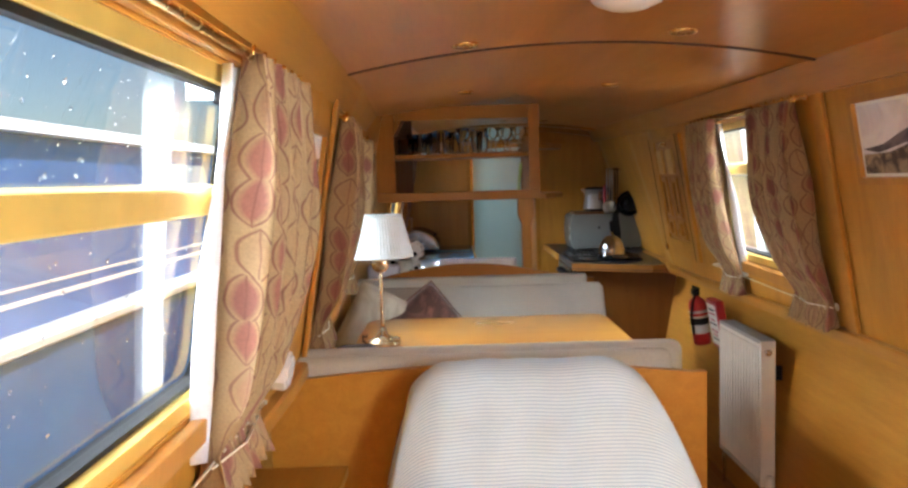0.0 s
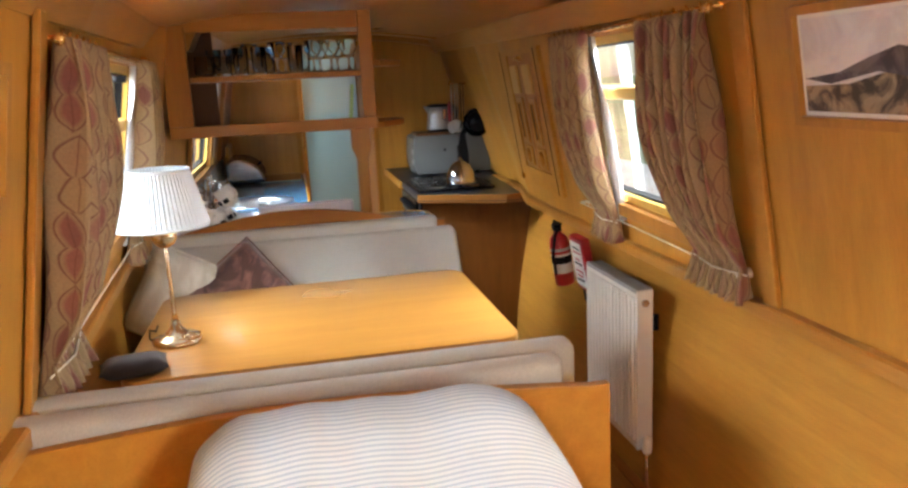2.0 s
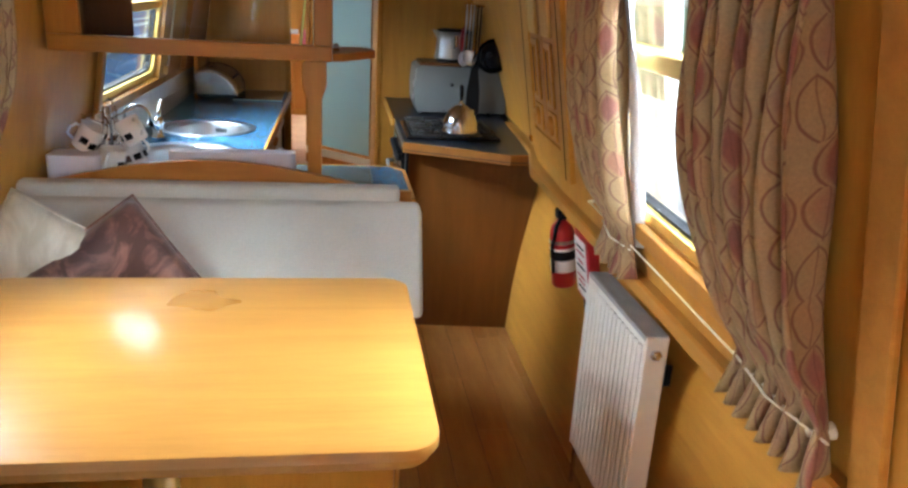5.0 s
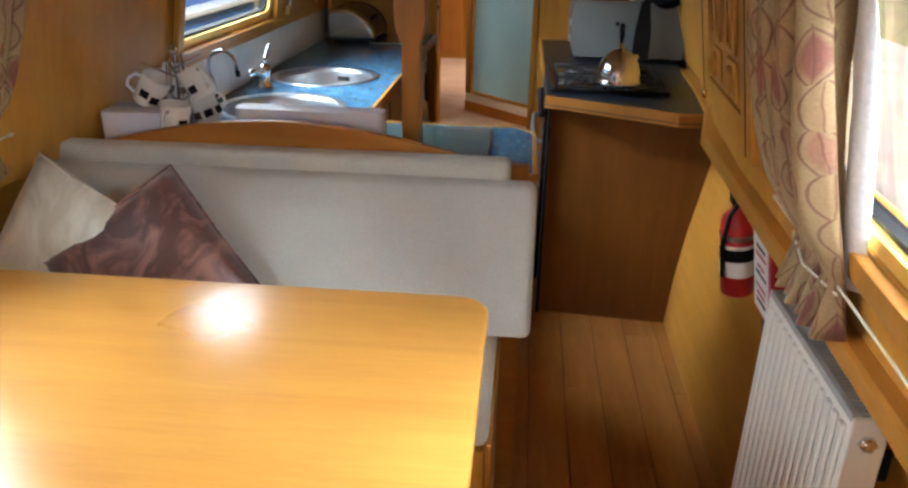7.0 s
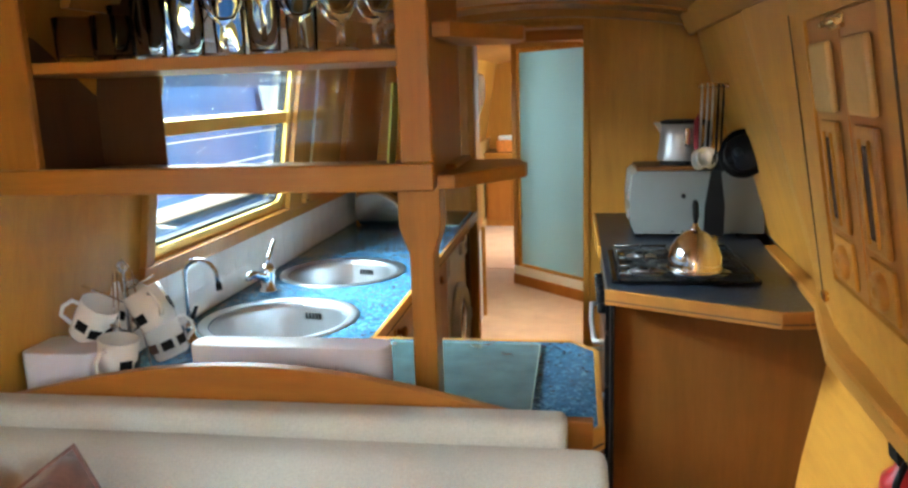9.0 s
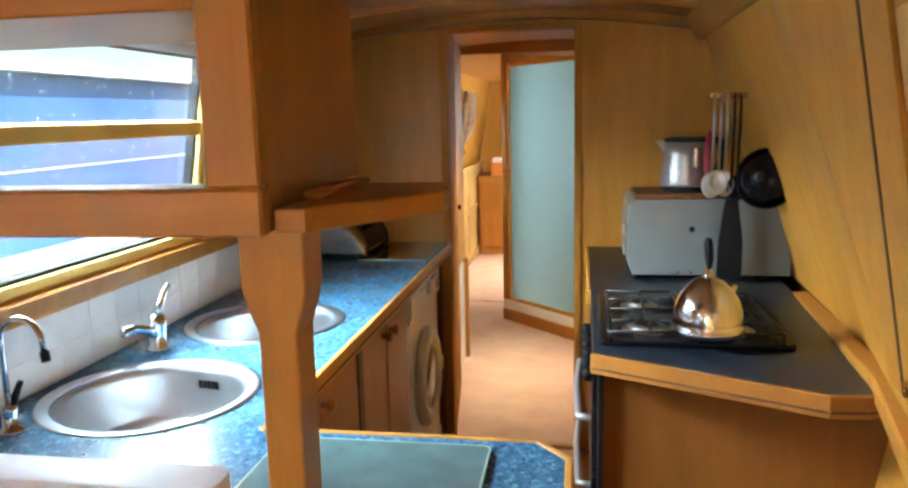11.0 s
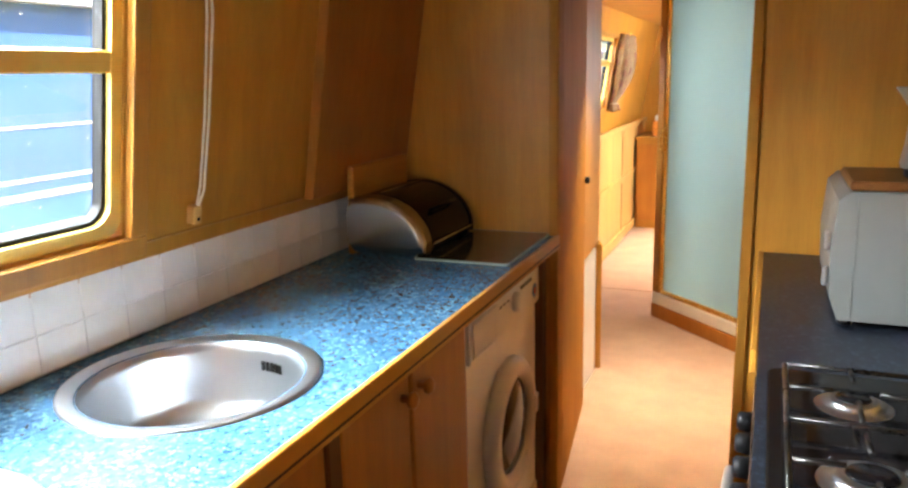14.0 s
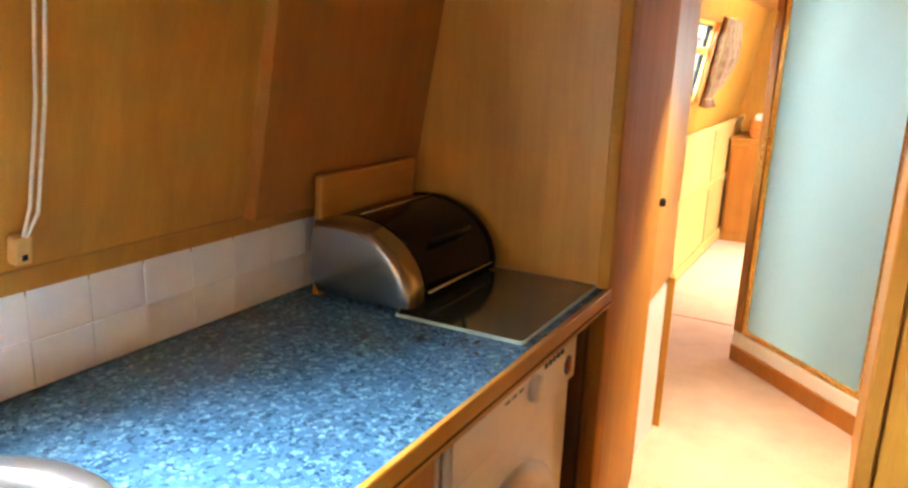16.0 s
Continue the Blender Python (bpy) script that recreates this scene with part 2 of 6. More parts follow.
M_WHITE = plain("white_enamel", (0.80, 0.79, 0.76), 0.3, 0, 0.04)
M_CREAM = plain("cream_radiator_paint", (0.76, 0.72, 0.63), 0.35, 0, 0.05)
M_WHITEP = plain("white_plastic", (0.78, 0.76, 0.71), 0.4, 0, 0.04)
M_GLASS = glass("window_glass")
M_CLEAR = glass("drinking_glass", (0.98, 0.99, 0.98), 0.02, 1.12)
M_CUSHION = M_GREY = fabric("grey_cushion_fabric", (0.50, 0.48, 0.415), 1200, 0.06)
M_CARPET = fabric("pink_beige_carpet", (0.52, 0.33, 0.22), 700, 0.1, 1.0, 0.8)
M_RED = plain("red_paint", (0.45, 0.015, 0.02), 0.3, coat=0.3)
M_TILE = plain("white_glazed_tile", (0.80, 0.80, 0.78), 0.15, 0, 0.04, 20)
M_GROUT = plain("grout", (0.74, 0.74, 0.73), 0.7)


def curtain_cloth(name):
    """Beige cloth printed with outlined leaves; the leaf tone changes from cell to cell."""
    m, n, l, b = nodes_of(name)
    co = n.new("ShaderNodeTexCoord")
    mp = n.new("ShaderNodeMapping")
    mp.inputs["Scale"].default_value = (24.0, 15.5, 1)
    l.new(co.outputs["UV"], mp.inputs["Vector"])
    def calc(op, p, q=None):
        k = n.new("ShaderNodeMath")
        k.operation = op
        for sock, v in zip(k.inputs, (p, q)):
            if v is None:
                continue
            if isinstance(v, (int, float)):
                sock.default_value = v
            else:
                l.new(v, sock)
        return k.outputs["Value"]

    wav = noise_node(n, l, co.outputs["UV"], 9, 2)
    bend = n.new("ShaderNodeVectorMath")
    bend.operation = "MULTIPLY_ADD"
    bend.inputs[1].default_value = (0.55, 0.55, 0)
    l.new(wav.outputs["Color"], bend.inputs[0])
    l.new(mp.outputs["Vector"], bend.inputs[2])
    cells = n.new("ShaderNodeTexVoronoi")
    cells.voronoi_dimensions, cells.feature = "2D", "F1"
    cells.inputs["Scale"].default_value, cells.inputs["Randomness"].default_value = 1.0, 0.35
    l.new(bend.outputs["Vector"], cells.inputs["Vector"])
    off = n.new("ShaderNodeVectorMath")
    off.operation = "SUBTRACT"
    l.new(bend.outputs["Vector"], off.inputs[0])
    l.new(cells.outputs["Position"], off.inputs[1])
    sp = n.new("ShaderNodeSeparateXYZ")
    l.new(off.outputs["Vector"], sp.inputs["Vector"])
    # pointed oval: |x| against a parabola in y
    yy = calc("MULTIPLY", sp.outputs["Y"], 1.75)
    oval = calc("SUBTRACT", calc("ABSOLUTE", sp.outputs["X"]), calc("MULTIPLY", calc("SUBTRACT", 1.0, calc("MULTIPLY", yy, yy)), 0.36))
    sep = n.new("ShaderNodeSeparateColor")
    l.new(cells.outputs["Color"], sep.inputs["Color"])
    tone = ramp_node(n, [(0.0, (0.36, 0.24, 0.11)), (0.4, (0.32, 0.20, 0.10)), (0.6, (0.27, 0.11, 0.075)), (1.0, (0.20, 0.07, 0.05))])
    l.new(sep.outputs["Red"], tone.inputs["Fac"])
    inside = calc("LESS_THAN", oval, 0.0)
    soft_in = ramp_node(n, [(0.0, (1, 1, 1)), (0.16, (0, 0, 0))])
    l.new(calc("ADD", oval, 0.19), soft_in.inputs["Fac"])
    col = mixed(n, l, (0.33, 0.225, 0.11), tone.outputs["Color"], soft_in.outputs["Color"])
    line = ramp_node(n, [(0.018, (0.8, 0.8, 0.8)), (0.045, (0, 0, 0))])
    vein = calc("MAXIMUM", calc("ABSOLUTE", sp.outputs["X"]), calc("MULTIPLY", inside, 0.0))
    near = calc("MINIMUM", calc("ABSOLUTE", oval), calc("ADD", vein, 0.018))
    l.new(near, line.inputs["Fac"])
    col = mixed(n, l, col, (0.15, 0.05, 0.035), line.outputs["Color"])
    mo = mapping(n, l, (1, 1, 1))
    nz = noise_node(n, l, mo.outputs["Vector"], 220, 2)
    sh = ramp_node(n, [(0.3, (0.74, 0.72, 0.70)), (0.7, (0.98, 0.96, 0.93))])
    l.new(nz.outputs["Fac"], sh.inputs["Fac"])
    l.new(mixed(n, l, col, sh.outputs["Color"], 0.8, "MULTIPLY"), b.inputs["Base Color"])
    b.inputs["Roughness"].default_value = 0.8
    bumped(n, l, b, nz.outputs["Fac"], 0.2, 0.0006)
    return m


def speckled(name, dark, mid, light, scale, rough=0.22):
    """Laminate with angular flecks in three tones."""
    m, n, l, b = nodes_of(name)
    mp = mapping(n, l, (1, 1, 1))
    wob = noise_node(n, l, mp.outputs["Vector"], scale * 0.8, 2)
    add = n.new("ShaderNodeVectorMath")
    add.operation = "MULTIPLY_ADD"
    add.inputs[1].default_value = (0.02, 0.02, 0.02)
    l.new(wob.outputs["Color"], add.inputs[0])
    l.new(mp.outputs["Vector"], add.inputs[2])
    v = n.new("ShaderNodeTexVoronoi")
    v.inputs["Scale"].default_value = scale
    l.new(add.outputs["Vector"], v.inputs["Vector"])
    sep = n.new("ShaderNodeSeparateColor")
    l.new(v.outputs["Color"], sep.inputs["Color"])
    r = ramp_node(n, [(0.0, dark), (0.35, mid), (0.75, mid), (1.0, light)])
    l.new(sep.outputs["Green"], r.inputs["Fac"])
    big = noise_node(n, l, mp.outputs["Vector"], 9, 4)
    rr = ramp_node(n, [(0.3, (0.75, 0.78, 0.8)), (0.7, (1.15, 1.12, 1.1))])
    l.new(big.outputs["Fac"], rr.inputs["Fac"])
    l.new(mixed(n, l, r.outputs["Color"], rr.outputs["Color"], 0.8, "MULTIPLY"), b.inputs["Base Color"])
    b.inputs["Roughness"].default_value = rough
    b.inputs["Specular IOR Level"].default_value = 0.4
    bumped(n, l, b, sep.outputs["Green"], 0.04, 0.0004)
    return m


def striped(name, a, c, per_m, axis=2, rough=0.85):
    """Woven cloth with fine even stripes."""
    m, n, l, b = nodes_of(name)
    co = n.new("ShaderNodeTexCoord")
    sep = n.new("ShaderNodeSeparateXYZ")
    l.new(co.outputs["UV"], sep.inputs["Vector"])
    mul = n.new("ShaderNodeMath")
    mul.operation = "MULTIPLY"
    mul.inputs[1].default_value = per_m
    l.new(sep.outputs["Y"], mul.inputs[0])
    fr = n.new("ShaderNodeMath")
    fr.operation = "PINGPONG"
    fr.inputs[1].default_value = 0.5
    l.new(mul.outputs["Value"], fr.inputs[0])
    r = ramp_node(n, [(0.14, a), (0.24, c)])
    l.new(fr.outputs["Value"], r.inputs["Fac"])
    mo = mapping(n, l, (1, 1, 1))
    nz = noise_node(n, l, mo.outputs["Vector"], 300, 2)
    nb = noise_node(n, l, mo.outputs["Vector"], 7, 3)
    sh = ramp_node(n, [(0.3, (0.9, 0.9, 0.9)), (0.7, (1.05, 1.05, 1.05))])
    l.new(nb.outputs["Fac"], sh.inputs["Fac"])
    l.new(mixed(n, l, r.outputs["Color"], sh.outputs["Color"], 0.8, "MULTIPLY"), b.inputs["Base Color"])
    b.inputs["Roughness"].default_value = rough
    bumped(n, l, b, nz.outputs["Fac"], 0.35, 0.0012)
    return m


def two_tone(name, a, c, scale, rough=0.5, sheen=0.0, dist=1.5, lo=0.42, hi=0.58):
    m, n, l, b = nodes_of(name)
    mp = mapping(n, l, (1, 1, 1))
    t = noise_node(n, l, mp.outputs["Vector"], scale, 5, 0.6, dist)
    r = ramp_node(n, [(lo, a), (hi, c)])
    l.new(t.outputs["Fac"], r.inputs["Fac"])
    l.new(r.outputs["Color"], b.inputs["Base Color"])
    b.inputs["Roughness"].default_value, b.inputs["Sheen Weight"].default_value = rough, sheen
    bumped(n, l, b, t.outputs["Fac"], 0.15, 0.001)
    return m


M_CURTAIN = curtain_cloth("leaf_print_curtain")
M_BLUE = speckled("blue_flecked_laminate", (0.014, 0.042, 0.085), (0.046, 0.13, 0.235), (0.155, 0.315, 0.445), 150)
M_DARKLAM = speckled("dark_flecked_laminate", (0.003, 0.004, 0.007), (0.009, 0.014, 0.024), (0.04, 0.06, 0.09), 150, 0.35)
M_THROW = striped("striped_throw", (0.44, 0.62, 0.78), (0.72, 0.86, 0.95), 120)
M_SATIN = two_tone("rose_brown_satin", (0.075, 0.03, 0.022), (0.27, 0.125, 0.09), 8, 0.33, 0.3)
M_IVORY = two_tone("ivory_satin", (0.58, 0.53, 0.41), (0.74, 0.70, 0.58), 5, 0.4, 0.2)
M_SHADE = plain("pleated_shade_cloth", (0.70, 0.75, 0.77), 0.8, 0, 0.03, 30)
M_SAVER = plain("teal_glass_board", (0.09, 0.145, 0.15), 0.08, 0, 0.2, 14, coat=0.5)
M_GREENGLASS = plain("green_black_glass", (0.03, 0.05, 0.04), 0.1, 0, 0.3, 8, coat=0.5)
M_LAV = plain("white_drainer_plastic", (0.66, 0.67, 0.76), 0.35, 0, 0.04)
M_FROST = glass("frosted_shower_glass", (0.60, 0.86, 0.84), 0.85)
fn_, fl_ = M_FROST.node_tree.nodes, M_FROST.node_tree.links
tr_, mx_ = fn_.new("ShaderNodeBsdfTranslucent"), fn_.new("ShaderNodeMixShader")
tr_.inputs["Color"].default_value = (0.47, 0.59, 0.58, 1)
mx_.inputs["Fac"].default_value = 0.8
fl_.new(fn_["Principled BSDF"].outputs["BSDF"], mx_.inputs[1])
fl_.new(tr_.outputs["BSDF"], mx_.inputs[2])
fl_.new(mx_.outputs["Shader"], fn_["Material Output"].inputs["Surface"])
M_CHINA = plain("white_china", (0.82, 0.80, 0.75), 0.15, 0, 0.03)
M_SILVER = plain("silver_plastic", (0.40, 0.40, 0.40), 0.3, 0.7, 0.06)
M_CAPSTEEL = plain("dark_brushed_steel", (0.36, 0.37, 0.38), 0.2, 1.0, 0.02, 8, 0.0)
M_GREYP = plain("grey_microwave_paint", (0.13, 0.138, 0.134), 0.35, 0, 0.04)
# dark brown wood; where boards sit in shade, this colour holds it
M_DARKCAB = wood("dark_wood_and_shade", (0.085, 0.032, 0.008), (0.15, 0.06, 0.014), "z", 0.45)
M_ARCH_SHADE = wood("shaded_oak_panel", (0.29, 0.105, 0.015), (0.45, 0.185, 0.03), "x", 0.36)
M_PALE = wood("pale_ply", (0.56, 0.33, 0.10), (0.72, 0.47, 0.17), "z", 0.4)
M_ROPE = plain("cotton_cord", (0.72, 0.66, 0.52), 0.9, 0, 0.15, 400)
M_BLIND = fabric("white_blind_cloth", (0.74, 0.75, 0.78), 500, 0.04)
M_PRINT_SKY = two_tone("print_sky", (0.62, 0.58, 0.60), (0.74, 0.72, 0.72), 6, 0.6)
M_PRINT_LAND = two_tone("print_moor", (0.05, 0.03, 0.02), (0.34, 0.24, 0.14), 14, 0.6)
M_PRINT_HILL = two_tone("print_hill", (0.05, 0.04, 0.05), (0.16, 0.13, 0.14), 10, 0.6)
M_PRINT_DARK = two_tone("print_dark", (0.015, 0.012, 0.012), (0.20, 0.12, 0.10), 30, 0.6)

# ---- mesh helpers ----


def part(name, bm, material, parent=None, label="", smooth=None):
    me = bpy.data.meshes.new(name)
    bm.normal_update()
    bm.to_mesh(me)
    bm.free()
    for m in material if isinstance(material, (list, tuple)) else [material]:
        me.materials.append(m)
    if smooth is not None:
        me.shade_smooth()
        if smooth < 180:
            me.set_sharp_from_angle(angle=radians(smooth))
    ob = new(name, me)
    if parent:
        ob.parent = parent
    if label:
        ob["label"] = label
    return ob


def thing(name, m, label, category, group="", kind=""):
    e = new(name)
    e.empty_display_size = 0.05
    e.matrix_world = m if isinstance(m, Matrix) else Matrix.Translation(m)
    return tagged(e, label, category, group, kind)


def solid(name, bm, material, label, category, group="", kind="", m=None, smooth=None):
    ob = part(name, bm, material, None, "", smooth)
    if m is not None:
        ob.matrix_world = m if isinstance(m, Matrix) else Matrix.Translation(m)
    return tagged(ob, label, category, group, kind)


def add_box(bm, x0, x1, y0, y1, z0, z1, bevel=0.0, seg=1):
    tmp = bmesh.new()
    bmesh.ops.create_cube(tmp, size=1)
    for v in tmp.verts:
        v.co = Vector(((x0 + x1) / 2 + v.co.x * (x1 - x0), (y0 + y1) / 2 + v.co.y * (y1 - y0), (z0 + z1) / 2 + v.co.z * (z1 - z0)))
    if bevel:
        bmesh.ops.bevel(tmp, geom=tmp.edges[:], offset=bevel, segments=seg, profile=0.6, affect="EDGES")
    merge(bm, tmp)
    return bm


def merge(bm, tmp, m=None):
    if m is not None:
        bmesh.ops.transform(tmp, matrix=m, verts=tmp.verts[:])
    vs = [bm.verts.new(v.co) for v in tmp.verts]
    tmp.verts.index_update()
    for f in tmp.faces:
        try:
            g = bm.faces.new([vs[v.index] for v in f.verts])
            g.smooth, g.material_index = f.smooth, f.material_index
        except ValueError:
            pass
    tmp.free()


def box(x0, x1, y0, y1, z0, z1, bevel=0.0, seg=1):
    return add_box(bmesh.new(), x0, x1, y0, y1, z0, z1, bevel, seg)


def add_prism(bm, pts, a, b, axis="y", bevel=0.0, seg=2):
    """A polygon of two coordinates pushed from a to b along an axis."""
    tmp = bmesh.new()
    put = {"y": lambda p, t: (p[0], t, p[1]), "z": lambda p, t: (p[0], p[1], t), "x": lambda p, t: (t, p[0], p[1])}[axis]
    lo = [tmp.verts.new(put(p, a)) for p in pts]
    hi = [tmp.verts.new(put(p, b)) for p in pts]
    n = len(pts)
    tmp.faces.new(lo)
    tmp.faces.new(hi[::-1])
    for i in range(n):
        tmp.faces.new((lo[i], hi[i], hi[(i + 1) % n], lo[(i + 1) % n]))
    bmesh.ops.recalc_face_normals(tmp, faces=tmp.faces[:])
    if bevel:
        caps = [e for e in tmp.edges if any(len(f.verts) == n for f in e.link_faces)] if n > 4 else tmp.edges[:]
        bmesh.ops.bevel(tmp, geom=caps, offset=bevel, segments=seg, profile=0.6, affect="EDGES")
    merge(bm, tmp)
    return bm


def prism(pts, a, b, axis="y", bevel=0.0, seg=2):
    return add_prism(bmesh.new(), pts, a, b, axis, bevel, seg)


def round_rect(x0, x1, y0, y1, r, n=5):
    pts = []
    for cx, cy, a0 in ((x1 - r, y1 - r, 0), (x0 + r, y1 - r, 90), (x0 + r, y0 + r, 180), (x1 - r, y0 + r, 270)):
        for i in range(n + 1):
            a = radians(a0 + 90 * i / n)
            pts.append((cx + r * math.cos(a), cy + r * math.sin(a)))
    return pts


def add_ring(bm, outer, inner, a, b, axis="z"):
    """A frame between two outlines of equal count, pushed from a to b."""
    put = {"y": lambda p, t: (p[0], t, p[1]), "z": lambda p, t: (p[0], p[1], t), "x": lambda p, t: (t, p[0], p[1])}[axis]
    tmp = bmesh.new()
    rows = [[tmp.verts.new(put(p, t)) for p in o] for o, t in ((outer, a), (outer, b), (inner, b), (inner, a))]
    n = len(outer)
    for k in range(4):
        p, q = rows[k], rows[(k + 1) % 4]
        for i in range(n):
            tmp.faces.new((p[i], p[(i + 1) % n], q[(i + 1) % n], q[i]))
    bmesh.ops.recalc_face_normals(tmp, faces=tmp.faces[:])
    merge(bm, tmp)
    return bm


def add_turned(bm, profile, segs=24, m=None, sx=1.0, sy=1.0):
    """A profile of (radius, height) turned round z."""
    tmp = bmesh.new()
    rings = []
    for r, z in profile:
        if r < 1e-5:
            rings.append([tmp.verts.new((0, 0, z))])
        else:
            rings.append([tmp.verts.new((r * sx * math.cos(2 * math.pi * i / segs), r * sy * math.sin(2 * math.pi * i / segs), z)) for i in range(segs)])
    for p, q in zip(rings, rings[1:]):
        for i in range(segs):
            j = (i + 1) % segs
            if len(p) == 1 and len(q) == 1:
                continue
            if len(p) == 1:
                tmp.faces.new((p[0], q[i], q[j]))
            elif len(q) == 1:
                tmp.faces.new((p[i], p[j], q[0]))
            else:
                tmp.faces.new((p[i], p[j], q[j], q[i]))
    bmesh.ops.recalc_face_normals(tmp, faces=tmp.faces[:])
    for f in tmp.faces:
        f.smooth = True
    merge(bm, tmp, m)
    return bm


def turned(profile, segs=24, m=None, sx=1.0, sy=1.0):
    return add_turned(bmesh.new(), profile, segs, m, sx, sy)


def add_tube(bm, pts, r, segs=8, closed=False):
    """A round rod through points; r a number or one radius a point."""
    pts = [Vector(p) for p in pts]
    tmp = bmesh.new()
    rings = []
    side = None
    for i, p in enumerate(pts):
        d = (pts[min(i + 1, len(pts) - 1)] - pts[max(i - 1, 0)]).normalized()
        if side is None:
            side = d.orthogonal().normalized()
        side = (side - d * side.dot(d)).normalized()
        up = d.cross(side)
        rad = r[i] if isinstance(r, (list, tuple)) else r
        rings.append([tmp.verts.new(p + side * (rad * math.cos(2 * math.pi * k / segs)) + up * (rad * math.sin(2 * math.pi * k / segs))) for k in range(segs)])
    for p, q in zip(rings, rings[1:]):
        for k in range(segs):
            tmp.faces.new((p[k], p[(k + 1) % segs], q[(k + 1) % segs], q[k]))
    tmp.faces.new(rings[0][::-1])
    tmp.faces.new(rings[-1])
    for f in tmp.faces:
        f.smooth = len(f.verts) == 4
    merge(bm, tmp)
    return bm


def tube(pts, r, segs=8):
    return add_tube(bmesh.new(), pts, r, segs)


def pillow_bm(w, h, d, n=12, puff=0.5, sag=0.0):
    """A soft rectangular cushion in the xz plane, centred, with pinched corners."""
    bm = bmesh.new()
    for s in (-1, 1):
        g = []
        for i in range(n + 1):
            row = []
            for j in range(n + 1):
                u, v = 2 * i / n - 1, 2 * j / n - 1
                t = max(0.0, (1 - u ** 4) * (1 - v ** 4)) ** puff
                row.append(bm.verts.new((u * w / 2 * (1 - 0.06 * (1 - v * v) * u * u * 0.6), s * d / 2 * t, v * h / 2 * (1 - 0.06 * (1 - u * u) * v * v * 0.6) - sag * (1 - u * u))))
            g.append(row)
        for i in range(n):
            for j in range(n):
                q = (g[i][j], g[i + 1][j], g[i + 1][j + 1], g[i][j + 1])
                bm.faces.new(q if s < 0 else q[::-1])
    bmesh.ops.remove_doubles(bm, verts=bm.verts[:], dist=0.0006)
    return bm

# ---- structure ----


def wall_quad(bm, fx, y0, y1, z0, z1, t):
    """A slab of sloping cabin side from the lining fx(z, y) outwards by t; z1 may follow the eave."""
    n = max(1, int((y1 - y0) / 0.5))
    for i in range(n):
        ya, yb = y0 + (y1 - y0) * i / n, y0 + (y1 - y0) * (i + 1) / n
        vs = []
        for y in (ya + 1e-5, yb - 1e-5):
            for z in (z0(y) if callable(z0) else z0, z1(y) if callable(z1) else z1):
                for o in (0, t):
                    vs.append(bm.verts.new((fx(z, y) + o, y, z)))
        for q in ((0, 1, 3, 2), (4, 6, 7, 5), (0, 4, 5, 1), (2, 3, 7, 6), (0, 2, 6, 4), (1, 5, 7, 3)):
            bm.faces.new([vs[k] for k in q])


def ledge_z(y):
    return 1.0 + ease(y, [(3.2, 0.0), (4.65, -0.045), (6.2, -0.09)])


def foot_of_wall(y):
    return ledge_z(y) - 0.03


def top_of_wall(y):
    return eave(y) + 0.14


def cabin_side(side, fx, t):
    bm = bmesh.new()
    y = Y0
    foot = foot_of_wall if side == "R" else 0.94
    for ya, yb, za, zb, _ in sorted(w[1:] for w in WINDOWS if w[0] == side):
        spans = [(y, 4.69), (4.69, ya)] if y < 4.69 < ya and side == "L" else [(y, ya)]
        for p, q in spans:
            wall_quad(bm, fx, p, q, foot, top_of_wall, t)
        wall_quad(bm, fx, ya, yb, foot, za, t)
        wall_quad(bm, fx, ya, yb, zb, top_of_wall, t)
        y = yb
    wall_quad(bm, fx, y, Y_END, foot, top_of_wall, t)
    bmesh.ops.recalc_face_normals(bm, faces=bm.faces[:])
    return bm


tagged(part("wall_left", cabin_side("L", xl, -0.05), M_WALL), "honey oak veneered cabin side sloping inwards", "wall", kind="structure")
tagged(part("wall_right", cabin_side("R", xr, 0.05), M_WALL), "honey oak veneered cabin side sloping inwards", "wall", kind="structure")

# lower hull lining under the gunwale, bowed outwards
bm = bmesh.new()
bow = [(1.175, 0.0), (1.19, 0.2), (1.215, 0.4), (1.25, 0.6), (1.285, 0.8), (1.30, 0.95)]
add_prism(bm, bow + [(1.36, 0.95), (1.36, 0.0)], Y0, Y_END)
tagged(part("wall_lower_right", bm, M_WALL_Y, smooth=40), "bowed oak veneered lower hull lining below the ledge", "wall", kind="structure")
tagged(part("wall_lower_left", prism([(-0.70, 0.0), (-0.64, 0.0), (-0.64, 0.975), (-0.70, 0.975)], Y0, 7.2), M_WALL_Y), "oak veneered lower hull lining below the ledge", "wall", kind="structure")
tagged(part("wall_lower_aft", prism([(-0.70, 0.0), (-0.47, 0.0), (-0.47, 0.94), (-0.70, 0.94)], 7.2, Y_END), M_PALE), "pale wood lower lining along the corridor", "wall", kind="structure")


